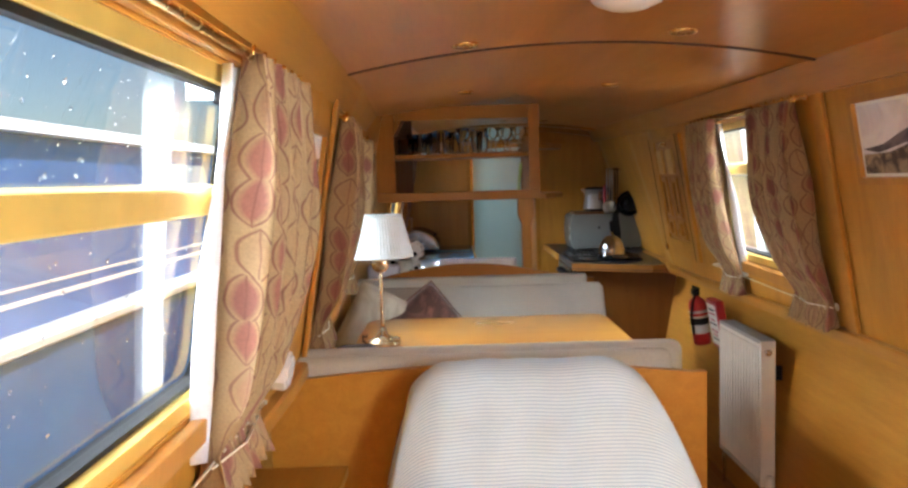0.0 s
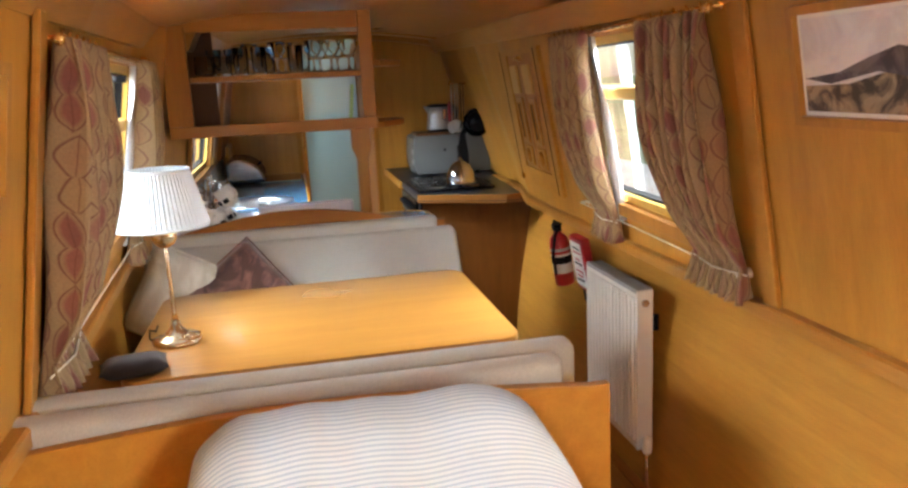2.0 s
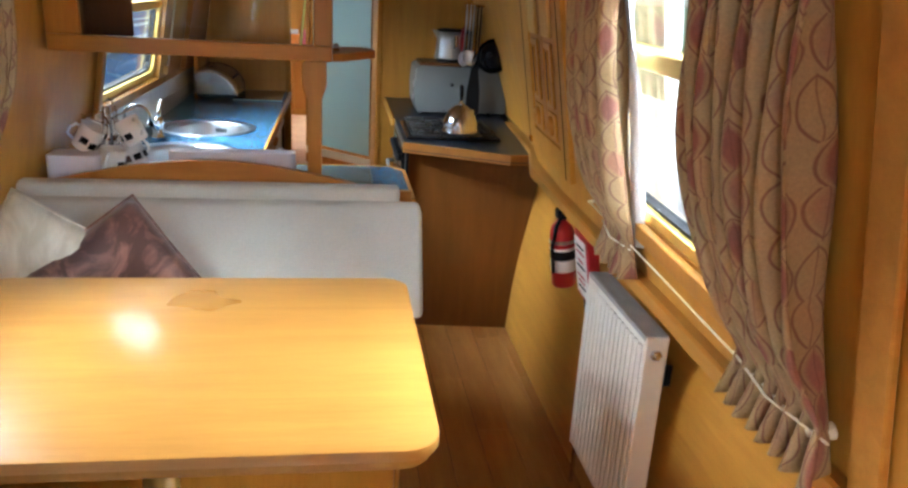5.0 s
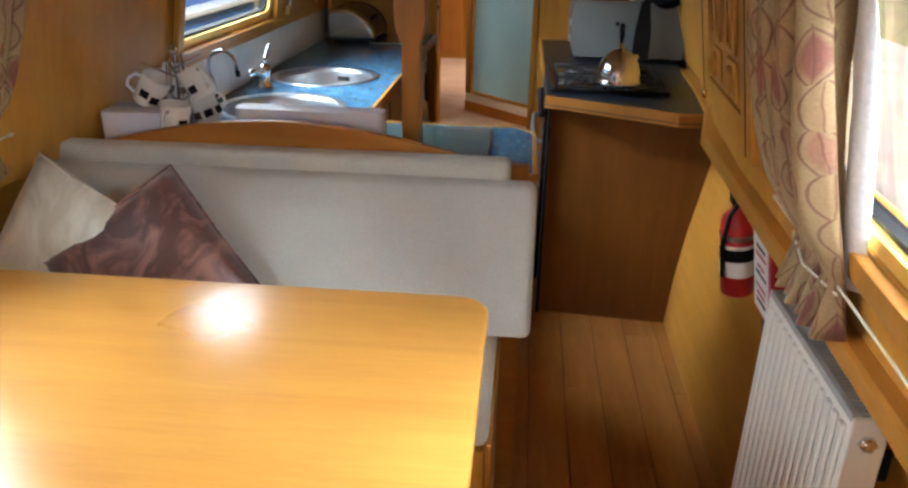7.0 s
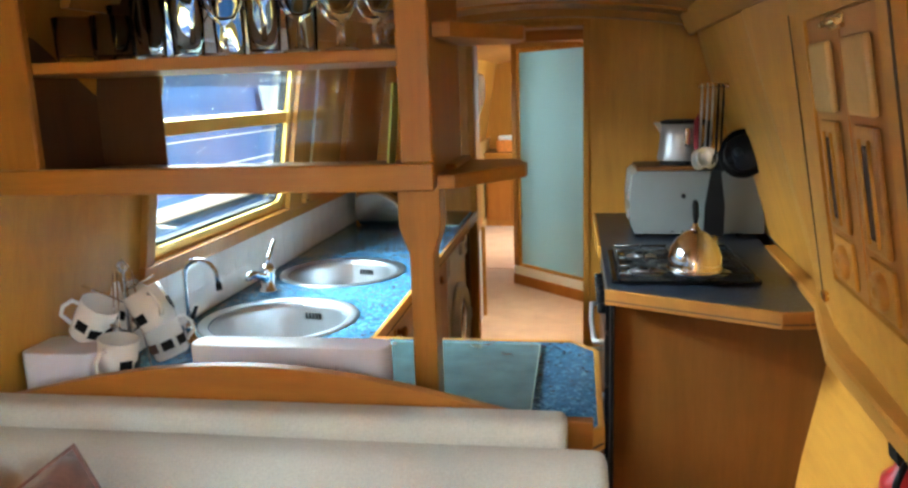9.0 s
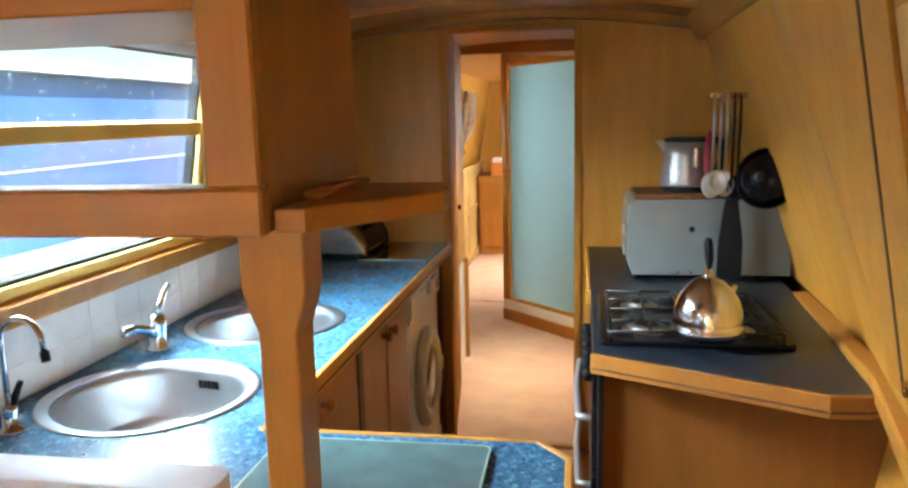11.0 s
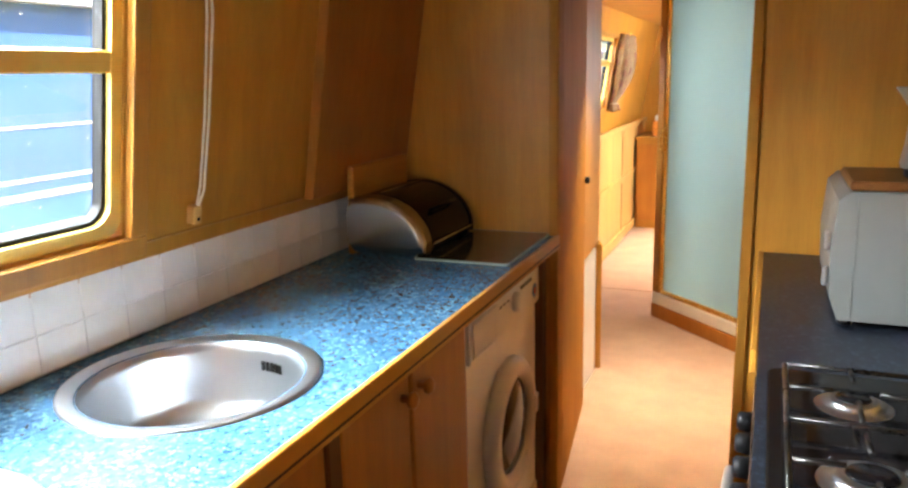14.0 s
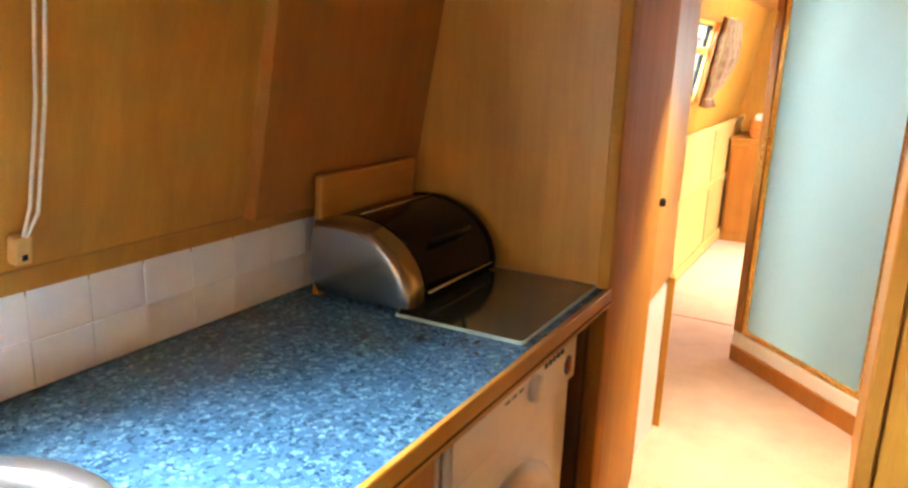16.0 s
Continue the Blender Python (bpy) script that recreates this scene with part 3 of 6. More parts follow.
def ledge(name, fx, out, y0, y1, s):
    bm = bmesh.new()
    n = 20
    rows = []
    for i in range(n + 1):
        y = y0 + (y1 - y0) * i / n
        a = fx(1.0, y) - s * 0.028
        d = ledge_z(y) - 1.0 if s > 0 else 0.0
        rows.append([bm.verts.new((p[0], p[1], p[2] + d)) for p in ((a, y, 0.968), (a, y, 0.995), (a + s * 0.006, y, 1.0), (fx(1.0, y) + s * 0.02, y, 1.0), (fx(1.0, y) + s * 0.02, y, 0.97), (out, y, 0.968))])
    for p, q in zip(rows, rows[1:]):
        for k in range(6):
            bm.faces.new((p[k], p[(k + 1) % 6], q[(k + 1) % 6], q[k]))
    bm.faces.new(rows[0])
    bm.faces.new(rows[-1])
    bmesh.ops.recalc_face_normals(bm, faces=bm.faces[:])
    tagged(part(name, bm, M_TRIM), "long oak gunwale ledge along the hull", "ledge", kind="structure")


ledge("trim_right", xr, 1.34, Y0, Y_BULK - 0.002, 1)
ledge("trim_left", xl, -0.69, Y0, 4.62, -1)

# ceiling, arched, in lengths with a dark joint
bm = bmesh.new()
NX = 20


def ceil_edge(y):
    return xl(eave(y) + 0.06, y) + 0.002, xr(eave(y) + 0.06, y) - 0.002


for ya, yb in ((Y0, 1.0), (1.0, 2.842), (2.856, 4.6), (4.72, 5.9), (5.9, Y_BULK), (Y_BULK, 8.2), (8.2, Y_END), (4.6, 4.72)):
    lo, hi = [], []
    for i in range(NX + 1):
        lo.append([])
        hi.append([])
        for y in (ya + 1e-5, yb - 1e-5):
            a, b = ceil_edge(y)
            x = a + (b - a) * i / NX
            lo[-1].append(bm.verts.new((x, y, ceil_z(x, y))))
            hi[-1].append(bm.verts.new((x, y, ceil_z(x, y) + 0.03)))
    for i in range(NX):
        for f in ((lo[i][0], lo[i][1], lo[i + 1][1], lo[i + 1][0]), (hi[i][0], hi[i + 1][0], hi[i + 1][1], hi[i][1]), (lo[i][0], lo[i + 1][0], hi[i + 1][0], hi[i][0]), (lo[i][1], hi[i][1], hi[i + 1][1], lo[i + 1][1])):
            bm.faces.new(f)
bmesh.ops.recalc_face_normals(bm, faces=bm.faces[:])
tagged(part("ceiling", bm, M_CEIL, smooth=30), "arched varnished oak ceiling panels", "ceiling", kind="structure")


def ceiling_strip(name, y0, y1, drop, mat, label):
    a, b = ceil_edge(y0)
    pts = [(a + (b - a) * i / NX, ceil_z(a + (b - a) * i / NX, y0) - drop) for i in range(NX + 1)]
    bm = prism(pts + [(x, z + abs(drop) + 0.012) for x, z in pts[::-1]], y0, y1)
    tagged(part(name, bm, mat), label, "trim", kind="structure")


ceiling_strip("trim_ceiling_joint", 2.842, 2.856, 0.004, M_JOINT, "dark joint between two ceiling panels")
ceiling_strip("trim_ceiling_beam", 6.66, 6.70, 0.010, M_TRIM_X, "thin oak batten across the galley ceiling")
ceiling_strip("trim_ceiling_end", 7.06, 7.118, 0.035, M_TRIM_X, "oak batten where ceiling meets bulkhead")

for nm, s, fx, ends in (("trim_cornice_left", 1, xl, (Y0, 4.67, 4.70, Y_BULK - 0.003)), ("trim_cornice_right", -1, xr, (Y0, 3.2, 3.2, Y_BULK - 0.003))):
    bm = bmesh.new()
    for y0, y1 in (ends[:2], ends[2:]):
        rows = []
        for i in range(5):
            y = y0 + (y1 - y0) * i / 4
            e = eave(y)
            c = ceil_edge(y)[0 if s > 0 else 1]
            pr = ((fx(e - 0.012, y) + s * 0.002, e - 0.012), (fx(e - 0.012, y) + s * 0.018, e - 0.012), (c + s * 0.045, ceil_z(c + s * 0.045, y) - 0.003), (c + s * 0.03, ceil_z(c + s * 0.03, y) + 0.012), (c - s * 0.01, ceil_z(c, y)))
            rows.append([bm.verts.new((x, y, z)) for x, z in pr])
        for p, q in zip(rows, rows[1:]):
            for k in range(5):
                bm.faces.new((p[k], p[(k + 1) % 5], q[(k + 1) % 5], q[k]))
        bm.faces.new(rows[0])
        bm.faces.new(rows[-1])
    bmesh.ops.recalc_face_normals(bm, faces=bm.faces[:])
    tagged(part(nm, bm, M_TRIM), "oak cornice board under the ceiling edge", "cornice", kind="structure")
tagged(part("roof", box(-0.50, 1.22, Y0, Y_END, 1.93, 1.96), plain("grey_roof_paint", (0.2, 0.2, 0.2), 0.6)), "painted steel cabin roof", "roof", kind="structure")
for nm, y in (("wall_stern", Y0 - 0.05), ("wall_bow", Y_END)):
    tagged(part(nm, box(-0.72, 1.38, y, y + 0.05, -0.02, 1.93), M_WALL), "oak panelled end bulkhead", "wall", kind="structure")

# upright battens on the cabin sides
for s_, y, w in (("L", 2.86, 0.05), ("R", 2.945, 0.06), ("R", 5.50, 0.012), ("L", 2.36, 0.02)):
    m_ = on_wall(s_, y, 1.33)
    ob = part("trim_batten", box(-w / 2, w / 2, -0.335, 0.335, 0.001, 0.014 if w > 0.03 else 0.004, 0.003), M_TRIM_Z if w > 0.015 else M_JOINT)
    ob.matrix_world = m_
    tagged(ob, "upright oak batten on the cabin side" if w > 0.015 else "dark panel joint on the cabin side", "batten", kind="structure")

# floor bed and carpet
tagged(part("floor", box(-0.72, 1.36, Y0, Y_BULK + 0.01, -0.05, -0.009), M_JOINT), "brown laminate floor with dark joints", "floor", kind="structure")
tagged(part("floor_carpet", box(-0.72, 1.36, Y_BULK + 0.012, 9.72, -0.05, 0.006), M_CARPET), "pink beige carpet in the corridor", "carpet", kind="structure")
tagged(part("floor_carpet_aft", box(-0.72, 1.36, 9.735, Y_END, -0.05, 0.006), M_CARPET), "pink beige carpet in the aft cabin", "carpet", kind="structure")
tagged(part("threshold", box(0.06, 0.60, Y_BULK - 0.01, Y_BULK + 0.02, -0.009, 0.010, 0.002), M_TRIM_X), "flat oak threshold strip", "threshold", kind="structure")

# galley end bulkhead with its doorway
DX0, DX1, DZ = 0.06, 0.585, 1.79
bm = bmesh.new()
add_box(bm, -0.66, DX0 - 0.02, Y_BULK, Y_BULK + 0.035, 0, 1.90)
add_box(bm, DX1 + 0.02, 1.34, Y_BULK, Y_BULK + 0.035, 0, 1.90)
add_box(bm, DX0 - 0.02, DX1 + 0.02, Y_BULK, Y_BULK + 0.035, DZ + 0.02, 1.90)
tagged(part("wall_bulkhead", bm, M_WALL), "oak veneered galley bulkhead with an open doorway", "bulkhead", kind="structure")
bm = bmesh.new()
add_box(bm, DX0 - 0.03, DX0, Y_BULK - 0.012, Y_BULK + 0.05, 0, DZ, 0.003)
add_box(bm, DX1, DX1 + 0.03, Y_BULK - 0.012, Y_BULK + 0.05, 0, DZ, 0.003)
add_box(bm, DX0 - 0.03, DX1 + 0.03, Y_BULK - 0.012, Y_BULK + 0.05, DZ, DZ + 0.022, 0.003)
tagged(part("trim_doorway", bm, M_JAMB), "oak lining of the doorway", "door frame", kind="structure")


def window_unit(k, side, ya, yb, za, zb, ztr):
    """Gold framed bus window with a hopper above a transom, in an oak surround."""
    w, h = yb - ya, (zb - za) / math.cos(math.atan(LEAN_IN))
    m = on_wall(side, (ya + yb) / 2, (za + zb) / 2)
    win = thing("window_%d" % k, m, "gold framed boat window with a hopper above a transom bar", "window", kind="structure")
    o = round_rect(-w / 2 - 0.004, w / 2 + 0.004, -h / 2 - 0.004, h / 2 + 0.004, 0.05)
    i = round_rect(-w / 2 + 0.024, w / 2 - 0.024, -h / 2 + 0.024, h / 2 - 0.024, 0.04)
    part("window_frame", add_ring(bmesh.new(), o, i, -0.045, -0.004), M_GOLDFRAME, win, smooth=30)
    o2 = round_rect(-w / 2 + 0.022, w / 2 - 0.022, -h / 2 + 0.022, h / 2 - 0.022, 0.04)
    i2 = round_rect(-w / 2 + 0.032, w / 2 - 0.032, -h / 2 + 0.032, h / 2 - 0.032, 0.034)
    part("seal", add_ring(bmesh.new(), o2, i2, -0.042, -0.018), M_BLACKP, win, "black rubber seal", smooth=30)
    zt = (ztr - (za + zb) / 2) / math.cos(math.atan(LEAN_IN))
    part("transom", box(-w / 2 + 0.02, w / 2 - 0.02, zt - 0.019, zt + 0.019, -0.04, -0.006, 0.004, 2), M_GOLDFRAME, win)
    for a, b in ((-h / 2 + 0.02, zt - 0.012), (zt + 0.012, h / 2 - 0.02)):
        p = part("pane", box(-w / 2 + 0.02, w / 2 - 0.02, a, b, -0.034, -0.031), M_GLASS, win)
        p.visible_shadow = False
    part("catch", box(w / 2 - 0.10, w / 2 - 0.06, h / 2 - 0.05, h / 2 - 0.026, -0.03, -0.002, 0.005, 2), M_BLACKP, win, "black window catch")
    t = 0.045
    for x0, x1, y0, y1 in ((-w / 2 - t, w / 2 + t, -h / 2 - t, -h / 2 - 0.005), (-w / 2 - t, w / 2 + t, h / 2 + 0.005, h / 2 + 0.03), (-w / 2 - t, -w / 2 - 0.005, -h / 2 - 0.004, h / 2 + 0.004), (w / 2 + 0.005, w / 2 + t, -h / 2 - 0.004, h / 2 + 0.004)):
        part("surround", box(x0, x1, y0, y1, 0.001, 0.02, 0.004, 2), M_TRIM, win)
    return win


M_WATER = glass("rain_water", (0.97, 0.99, 1.0), 0.0, 1.33)


def rain_drops(win, w, h, count, seed):
    """Beads of rain on the outside of a pane, many small and a few large, gathered to one end."""
    rnd = random.Random(seed)
    bm = bmesh.new()
    for _ in range(count):
        r = 0.0007 + 0.0017 * rnd.random() ** 3
        x = -w / 2 + 0.04 + (w - 0.08) * rnd.random() ** 1.4
        y = h / 2 - 0.04 - (h - 0.08) * rnd.random() ** 1.2
        add_turned(bm, [(r, 0.0), (r * 0.8, 0.5 * r), (0.0, 0.75 * r)], 7, pose(x, y, -0.0342, 180, 0, 0), 1.0, rnd.uniform(1.0, 1.5))
    ob = part("rain_drops", bm, M_WATER, win, "clear beads of rain on the glass", 180)
    ob.visible_shadow = False


for k, (s_, ya, yb, za, zb, zt) in enumerate(WINDOWS, 1):
    unit_ = window_unit(k, s_, ya, yb, za, zb, zt)
    if k in (1, 3):
        rain_drops(unit_, yb - ya, zb - za, 620, k)

# ---- salon: dinette ----
ARCH_W = [(0.47 - 1.0 * i / 18, math.sin(math.pi * i / 18)) for i in range(19)]


def cushion(x0, x1, y0, y1, z0, z1, r=0.03):
    return box(x0, x1, y0, y1, z0, z1, r, 4)


def bench(y, f, ends, rise_, xe=0.53):
    """A built-in bench. f: +1 faces up the boat. Arched back panel, plinth boards and a seat cushion."""
    e = thing("dinette_bench", Matrix.Translation((0, y, 0)), "built-in oak dinette bench with grey fabric cushions and arched back", "bench", "dinette benches")
    arch = [(-0.56, 0.0), (xe, 0.0), (xe, ends), (0.49, ends)] + [(x, ends + rise_ * v + 0.003) for x, v in ARCH_W] + [(-0.56, ends)]
    # the second bench's panel is the same oak with shade in its colour
    part("back_panel", prism(arch, -0.011, 0.011, "y", 0.002), M_WALL_Y if f > 0 else M_ARCH_SHADE, e)
    lo, hi = sorted((0.012 * f, 0.48 * f))
    part("plinth", box(-0.56, 0.515, lo, hi, 0.0, 0.48), M_WALL, e)
    part("end_board", box(0.517, 0.532, lo, hi, 0.0, 0.50, 0.003), M_TRIM_Z, e)
    part("seat_cushion", cushion(-0.54, 0.525, lo, hi + (0.01 if f > 0 else 0), 0.482, 0.62), M_GREY, e, smooth=60)
    return e


b1 = bench(2.76, 1, 0.955, 0.03)
part("back_cushion", cushion(-0.53, 0.455, 0.014, 0.075, 0.60, 1.005, 0.028), M_GREY, b1, smooth=60)
part("back_cushion", cushion(-0.53, 0.50, 0.078, 0.14, 0.60, 1.012, 0.028), M_GREY, b1, smooth=60)
b2 = bench(4.575, -1, 0.96, 0.08, 0.582)
part("back_cushion", cushion(-0.585, 0.54, -0.075, -0.014, 0.62, 0.985, 0.018), M_GREY, b2, smooth=60)
part("bolster", prism([(-0.080, 0.945), (-0.148, 0.94), (-0.30, 0.655), (-0.23, 0.63), (-0.085, 0.66)], -0.58, 0.602, "x", 0.022, 4), M_GREY, b2, smooth=60)

tb = thing("dinette_table", (0, 3.62, 0), "honey oak dinette table with rounded corners and stepped edge", "table")
part("tabletop", prism(round_rect(-0.45, 0.520, -0.355, 0.40, 0.06), 0.858, 0.88, "z", 0.005), M_TABLE, tb, smooth=40)
part("tabletop_edge", prism(round_rect(-0.445, 0.510, -0.345, 0.39, 0.06), 0.838, 0.857, "z", 0.003), M_TRIM, tb, smooth=40)
part("pedestal", turned([(0.0, 0.15), (0.15, 0.15), (0.15, 0.165), (0.045, 0.19), (0.035, 0.22), (0.035, 0.8), (0.09, 0.825), (0.09, 0.838), (0, 0.838)], 20), M_STEEL, tb)
solid("dinette_platform", box(-0.638, 0.525, 3.245, 4.09, 0.0, 0.15, 0.004), M_WALL, "raised oak step under the dinette table", "platform")


def scatter(name, w, d, m, mat, label, piping=None):
    p = thing(name, m, label, "cushion", "scatter cushions")
    part("cover", pillow_bm(w, w, d, 14, 0.6), mat, p, smooth=180)
    if piping:
        h = w / 2 * 0.985
        part("piping", tube([(-h, 0, -h), (0, 0, -h * 0.97), (h, 0, -h), (h * 0.97, 0, 0), (h, 0, h), (0, 0, h * 0.97), (-h, 0, h), (-h * 0.97, 0, 0), (-h, 0, -h)], 0.005, 6), piping, p)
    return p


scatter("scatter_cushion", 0.36, 0.12, pose(-0.225, 4.24, 0.765, -22, 0, 8) @ pose(0, 0, 0, 0, 54, 0), M_SATIN, "rose brown satin scatter cushion stood on its corner", M_SATIN)
scatter("scatter_cushion", 0.33, 0.12, pose(-0.44, 4.27, 0.80, -20, 0, -10) @ pose(0, 0, 0, 0, 24, 0), M_IVORY, "ivory satin scatter cushion leaning on the bench back", M_IVORY)

# table lamp
lp = thing("table_lamp", (-0.348, 3.535, 0.88), "brass table lamp with a white pleated shade", "lamp")
part("base", turned([(0, 0), (0.062, 0), (0.064, 0.006), (0.058, 0.014), (0.045, 0.017), (0.03, 0.024), (0.016, 0.04), (0.010, 0.06), (0.0, 0.06)], 32), M_ANTIQUE, lp)
part("stem", turned([(0.0, 0.055), (0.010, 0.06), (0.006, 0.08), (0.005, 0.17), (0.007, 0.185), (0.005, 0.20), (0.005, 0.31), (0, 0.31)], 16), M_ANTIQUE, lp)
part("switch", turned([(0, -0.010), (0.026, -0.010), (0.031, -0.005), (0.031, 0.005), (0.026, 0.010), (0, 0.010)], 28, pose(0, -0.004, 0.284, 90, 0, 0)), M_ANTIQUE, lp, "round brass switch housing")
bm = bmesh.new()
NS = 120
for r0, r1, flip in ((0.115, 0.079, False), (0.112, 0.076, True)):
    a = [bm.verts.new(((r0 + 0.0022 * (-1) ** i) * math.cos(2 * math.pi * i / NS), (r0 + 0.0022 * (-1) ** i) * math.sin(2 * math.pi * i / NS), 0.312)) for i in range(NS)]
    b = [bm.verts.new(((r1 + 0.0015 * (-1) ** i) * math.cos(2 * math.pi * i / NS), (r1 + 0.0015 * (-1) ** i) * math.sin(2 * math.pi * i / NS), 0.452)) for i in range(NS)]
    for i in range(NS):
        q = (a[i], a[(i + 1) % NS], b[(i + 1) % NS], b[i])
        bm.faces.new(q[::-1] if flip else q)
shade = part("shade", bm, M_SHADE, lp, "white pleated cloth shade")
part("shade_rim", turned([(0.109, 0.308), (0.1165, 0.308), (0.1165, 0.316), (0.109, 0.316)], 60), M_SHADE, lp)
part("shade_rim", turned([(0.074, 0.448), (0.0815, 0.448), (0.0815, 0.455), (0.074, 0.455)], 60), M_SHADE, lp)
part("dimmer", turned([(0, 0.012), (0.026, 0.012), (0.027, 0.022), (0.022, 0.025), (0, 0.026)], 24, Matrix.Translation((0.036, -0.012, 0.0))), M_ANTIQUE, lp, "round brass dimmer knob")
part("flex", tube([(-0.055, 0.01, 0.006), (-0.075, 0.03, 0.004), (-0.078, 0.06, 0.02), (-0.07, 0.10, 0.004), (-0.075, 0.16, 0.003)], 0.0025, 6), M_BLACKP, lp)

solid("cloth_pouch", pillow_bm(0.15, 0.10, 0.045, 8, 0.6), fabric("dark_felt", (0.035, 0.018, 0.014), 600), "dark brown soft cloth pouch lying on the table", "pouch", m=pose(-0.415, 3.315, 0.9025, 90, 0, 12), smooth=180)

# low cupboard beside the armchair
lc = thing("low_cupboard", (-0.50, 2.50, 0), "low honey oak cupboard against the bench back", "cupboard")
part("carcass", box(-0.135, 0.118, -0.235, 0.232, 0.0, 0.724), M_WALL, lc)
part("top", box(-0.138, 0.132, -0.25, 0.236, 0.7245, 0.746, 0.004, 2), M_WALL_Y, lc)
part("door", box(-0.125, 0.108, -0.252, -0.2355, 0.06, 0.70, 0.003), M_CAB, lc)

# armchair in front of the bench, under a throw
ch = thing("armchair", (0.055, 2.43, 0), "upholstered armchair under a pale blue striped cotton throw", "armchair")
part("seat", cushion(-0.24, 0.24, -0.34, 0.05, 0.26, 0.46, 0.04), M_GREY, ch, smooth=60)
part("backrest", prism([(0.06, 0.30), (0.21, 0.30), (0.27, 0.98), (0.19, 0.98)], -0.24, 0.24, "x", 0.03, 3), M_GREY, ch, smooth=60)
for x in (-0.2, 0.2):
    for y in (-0.3, 0.18):
        part("leg", turned([(0, 0), (0.016, 0), (0.024, 0.26), (0, 0.26)], 12, Matrix.Translation((x, y, 0))), M_CAB, ch)
# the throw follows the back down, over the seat and to the floor in front
prof = [(0.285, 0.80), (0.288, 0.90), (0.285, 0.985), (0.268, 1.022), (0.235, 1.032), (0.195, 1.018), (0.168, 0.985), (0.150, 0.92), (0.125, 0.80), (0.095, 0.66), (0.06, 0.53), (0.02, 0.475), (-0.10, 0.466), (-0.25, 0.466), (-0.35, 0.455), (-0.375, 0.40), (-0.38, 0.20)]
bm = bmesh.new()
uvl = bm.loops.layers.uv.new("UVMap")
NU = 44
run = [0.0]
for p, q in zip(prof, prof[1:]):
    run.append(run[-1] + math.hypot(p[0] - q[0], p[1] - q[1]))
rows = []
for k, (y, z) in enumerate(prof):
    row = []
    low = max(0.0, 1.03 - z)
    left_, right_ = (0.295 + 0.26 * low, 0.345 + 0.50 * low ** 0.9) if k < 11 else (0.34, 0.36)
    left_, right_ = min(left_, 0.36), min(right_, 0.46)
    for i in range(NU + 1):
        u = 2 * i / NU - 1
        drop = 0.0
        a = abs(u)
        x = (left_ if u < 0 else right_) * (u if a < 0.86 else math.copysign(0.86 + (a - 0.86) * 0.55, u))
        drop = 0.0 if a < 0.55 else 0.55 * (a - 0.55) ** 1.9 * (1.0 if z > 0.6 else 1.5)
        wob = 0.006 * math.sin(7 * u + 3 * z) + 0.004 * math.sin(17 * u - 6 * z)
        row.append(bm.verts.new((x + wob * 0.5, y + wob + (0.05 * max(0, a - 0.75) if z > 0.6 else 0), z - drop)))
    rows.append(row)
for k in range(len(rows) - 1):
    for i in range(NU):
        f = bm.faces.new((rows[k][i], rows[k][i + 1], rows[k + 1][i + 1], rows[k + 1][i]))
        for lo_, (kk, ii) in zip(f.loops, ((k, i), (k, i + 1), (k + 1, i + 1), (k + 1, i))):
            lo_[uvl].uv = (ii / NU * 0.6, run[kk])
thr = part("throw", bm, M_THROW, None, "", 180)
thr.matrix_world = Matrix.Translation((0.055, 2.43, -0.008))
tagged(thr, "pale blue and white striped cotton throw over an armchair", "throw")
so = thr.modifiers.new("thick", "SOLIDIFY")
so.thickness, so.offset = 0.006, 1
sb = thr.modifiers.new("soft", "SUBSURF")
sb.levels = sb.render_levels = 1

# radiator
rd = thing("radiator", (1.125, 4.115, 0.17), "cream steel panel radiator on the lower hull lining", "radiator")
bm = bmesh.new()
add_box(bm, -0.006, 0.012, -0.235, 0.235, 0.0, 0.60, 0.004)
part("panel", bm, M_CREAM, rd)
for i in range(14):
    y = -0.205 + 0.41 * i / 13
    part("flute", box(-0.013, -0.005, y - 0.0105, y + 0.0105, 0.03, 0.575, 0.0035, 1), M_CREAM, rd)
part("back_panel", box(0.04, 0.052, -0.235, 0.235, 0.01, 0.59, 0.004), M_CREAM, rd)
for y in (-0.236, 0.228):
    part("side_cover", box(-0.008, 0.054, y, y + 0.008, 0.0, 0.602, 0.003), M_CREAM, rd)
bm = bmesh.new()
for i in range(38):
    y = -0.222 + 0.444 * i / 37
    add_box(bm, 0.002, 0.045, y - 0.0032, y + 0.0032, 0.596, 0.604)
add_box(bm, -0.008, 0.003, -0.228, 0.228, 0.59, 0.604)
add_box(bm, 0.044, 0.054, -0.228, 0.228, 0.59, 0.604)
part("top_grille", bm, plain("grille_grey", (0.38, 0.36, 0.33), 0.5), rd, "slotted grey top grille")
part("vent_plug", turned([(0, 0), (0.015, 0), (0.015, 0.008), (0.008, 0.012), (0, 0.012)], 6, pose(0.022, -0.236, 0.555, 90, 0, 0)), M_CHROME, rd)
part("valve", turned([(0, 0), (0.014, 0), (0.018, 0.01), (0.018, 0.05), (0.012, 0.06), (0, 0.06)], 14, pose(0.02, -0.262, 0.0, 0, 0, 0)), M_WHITEP, rd, "white thermostatic valve")
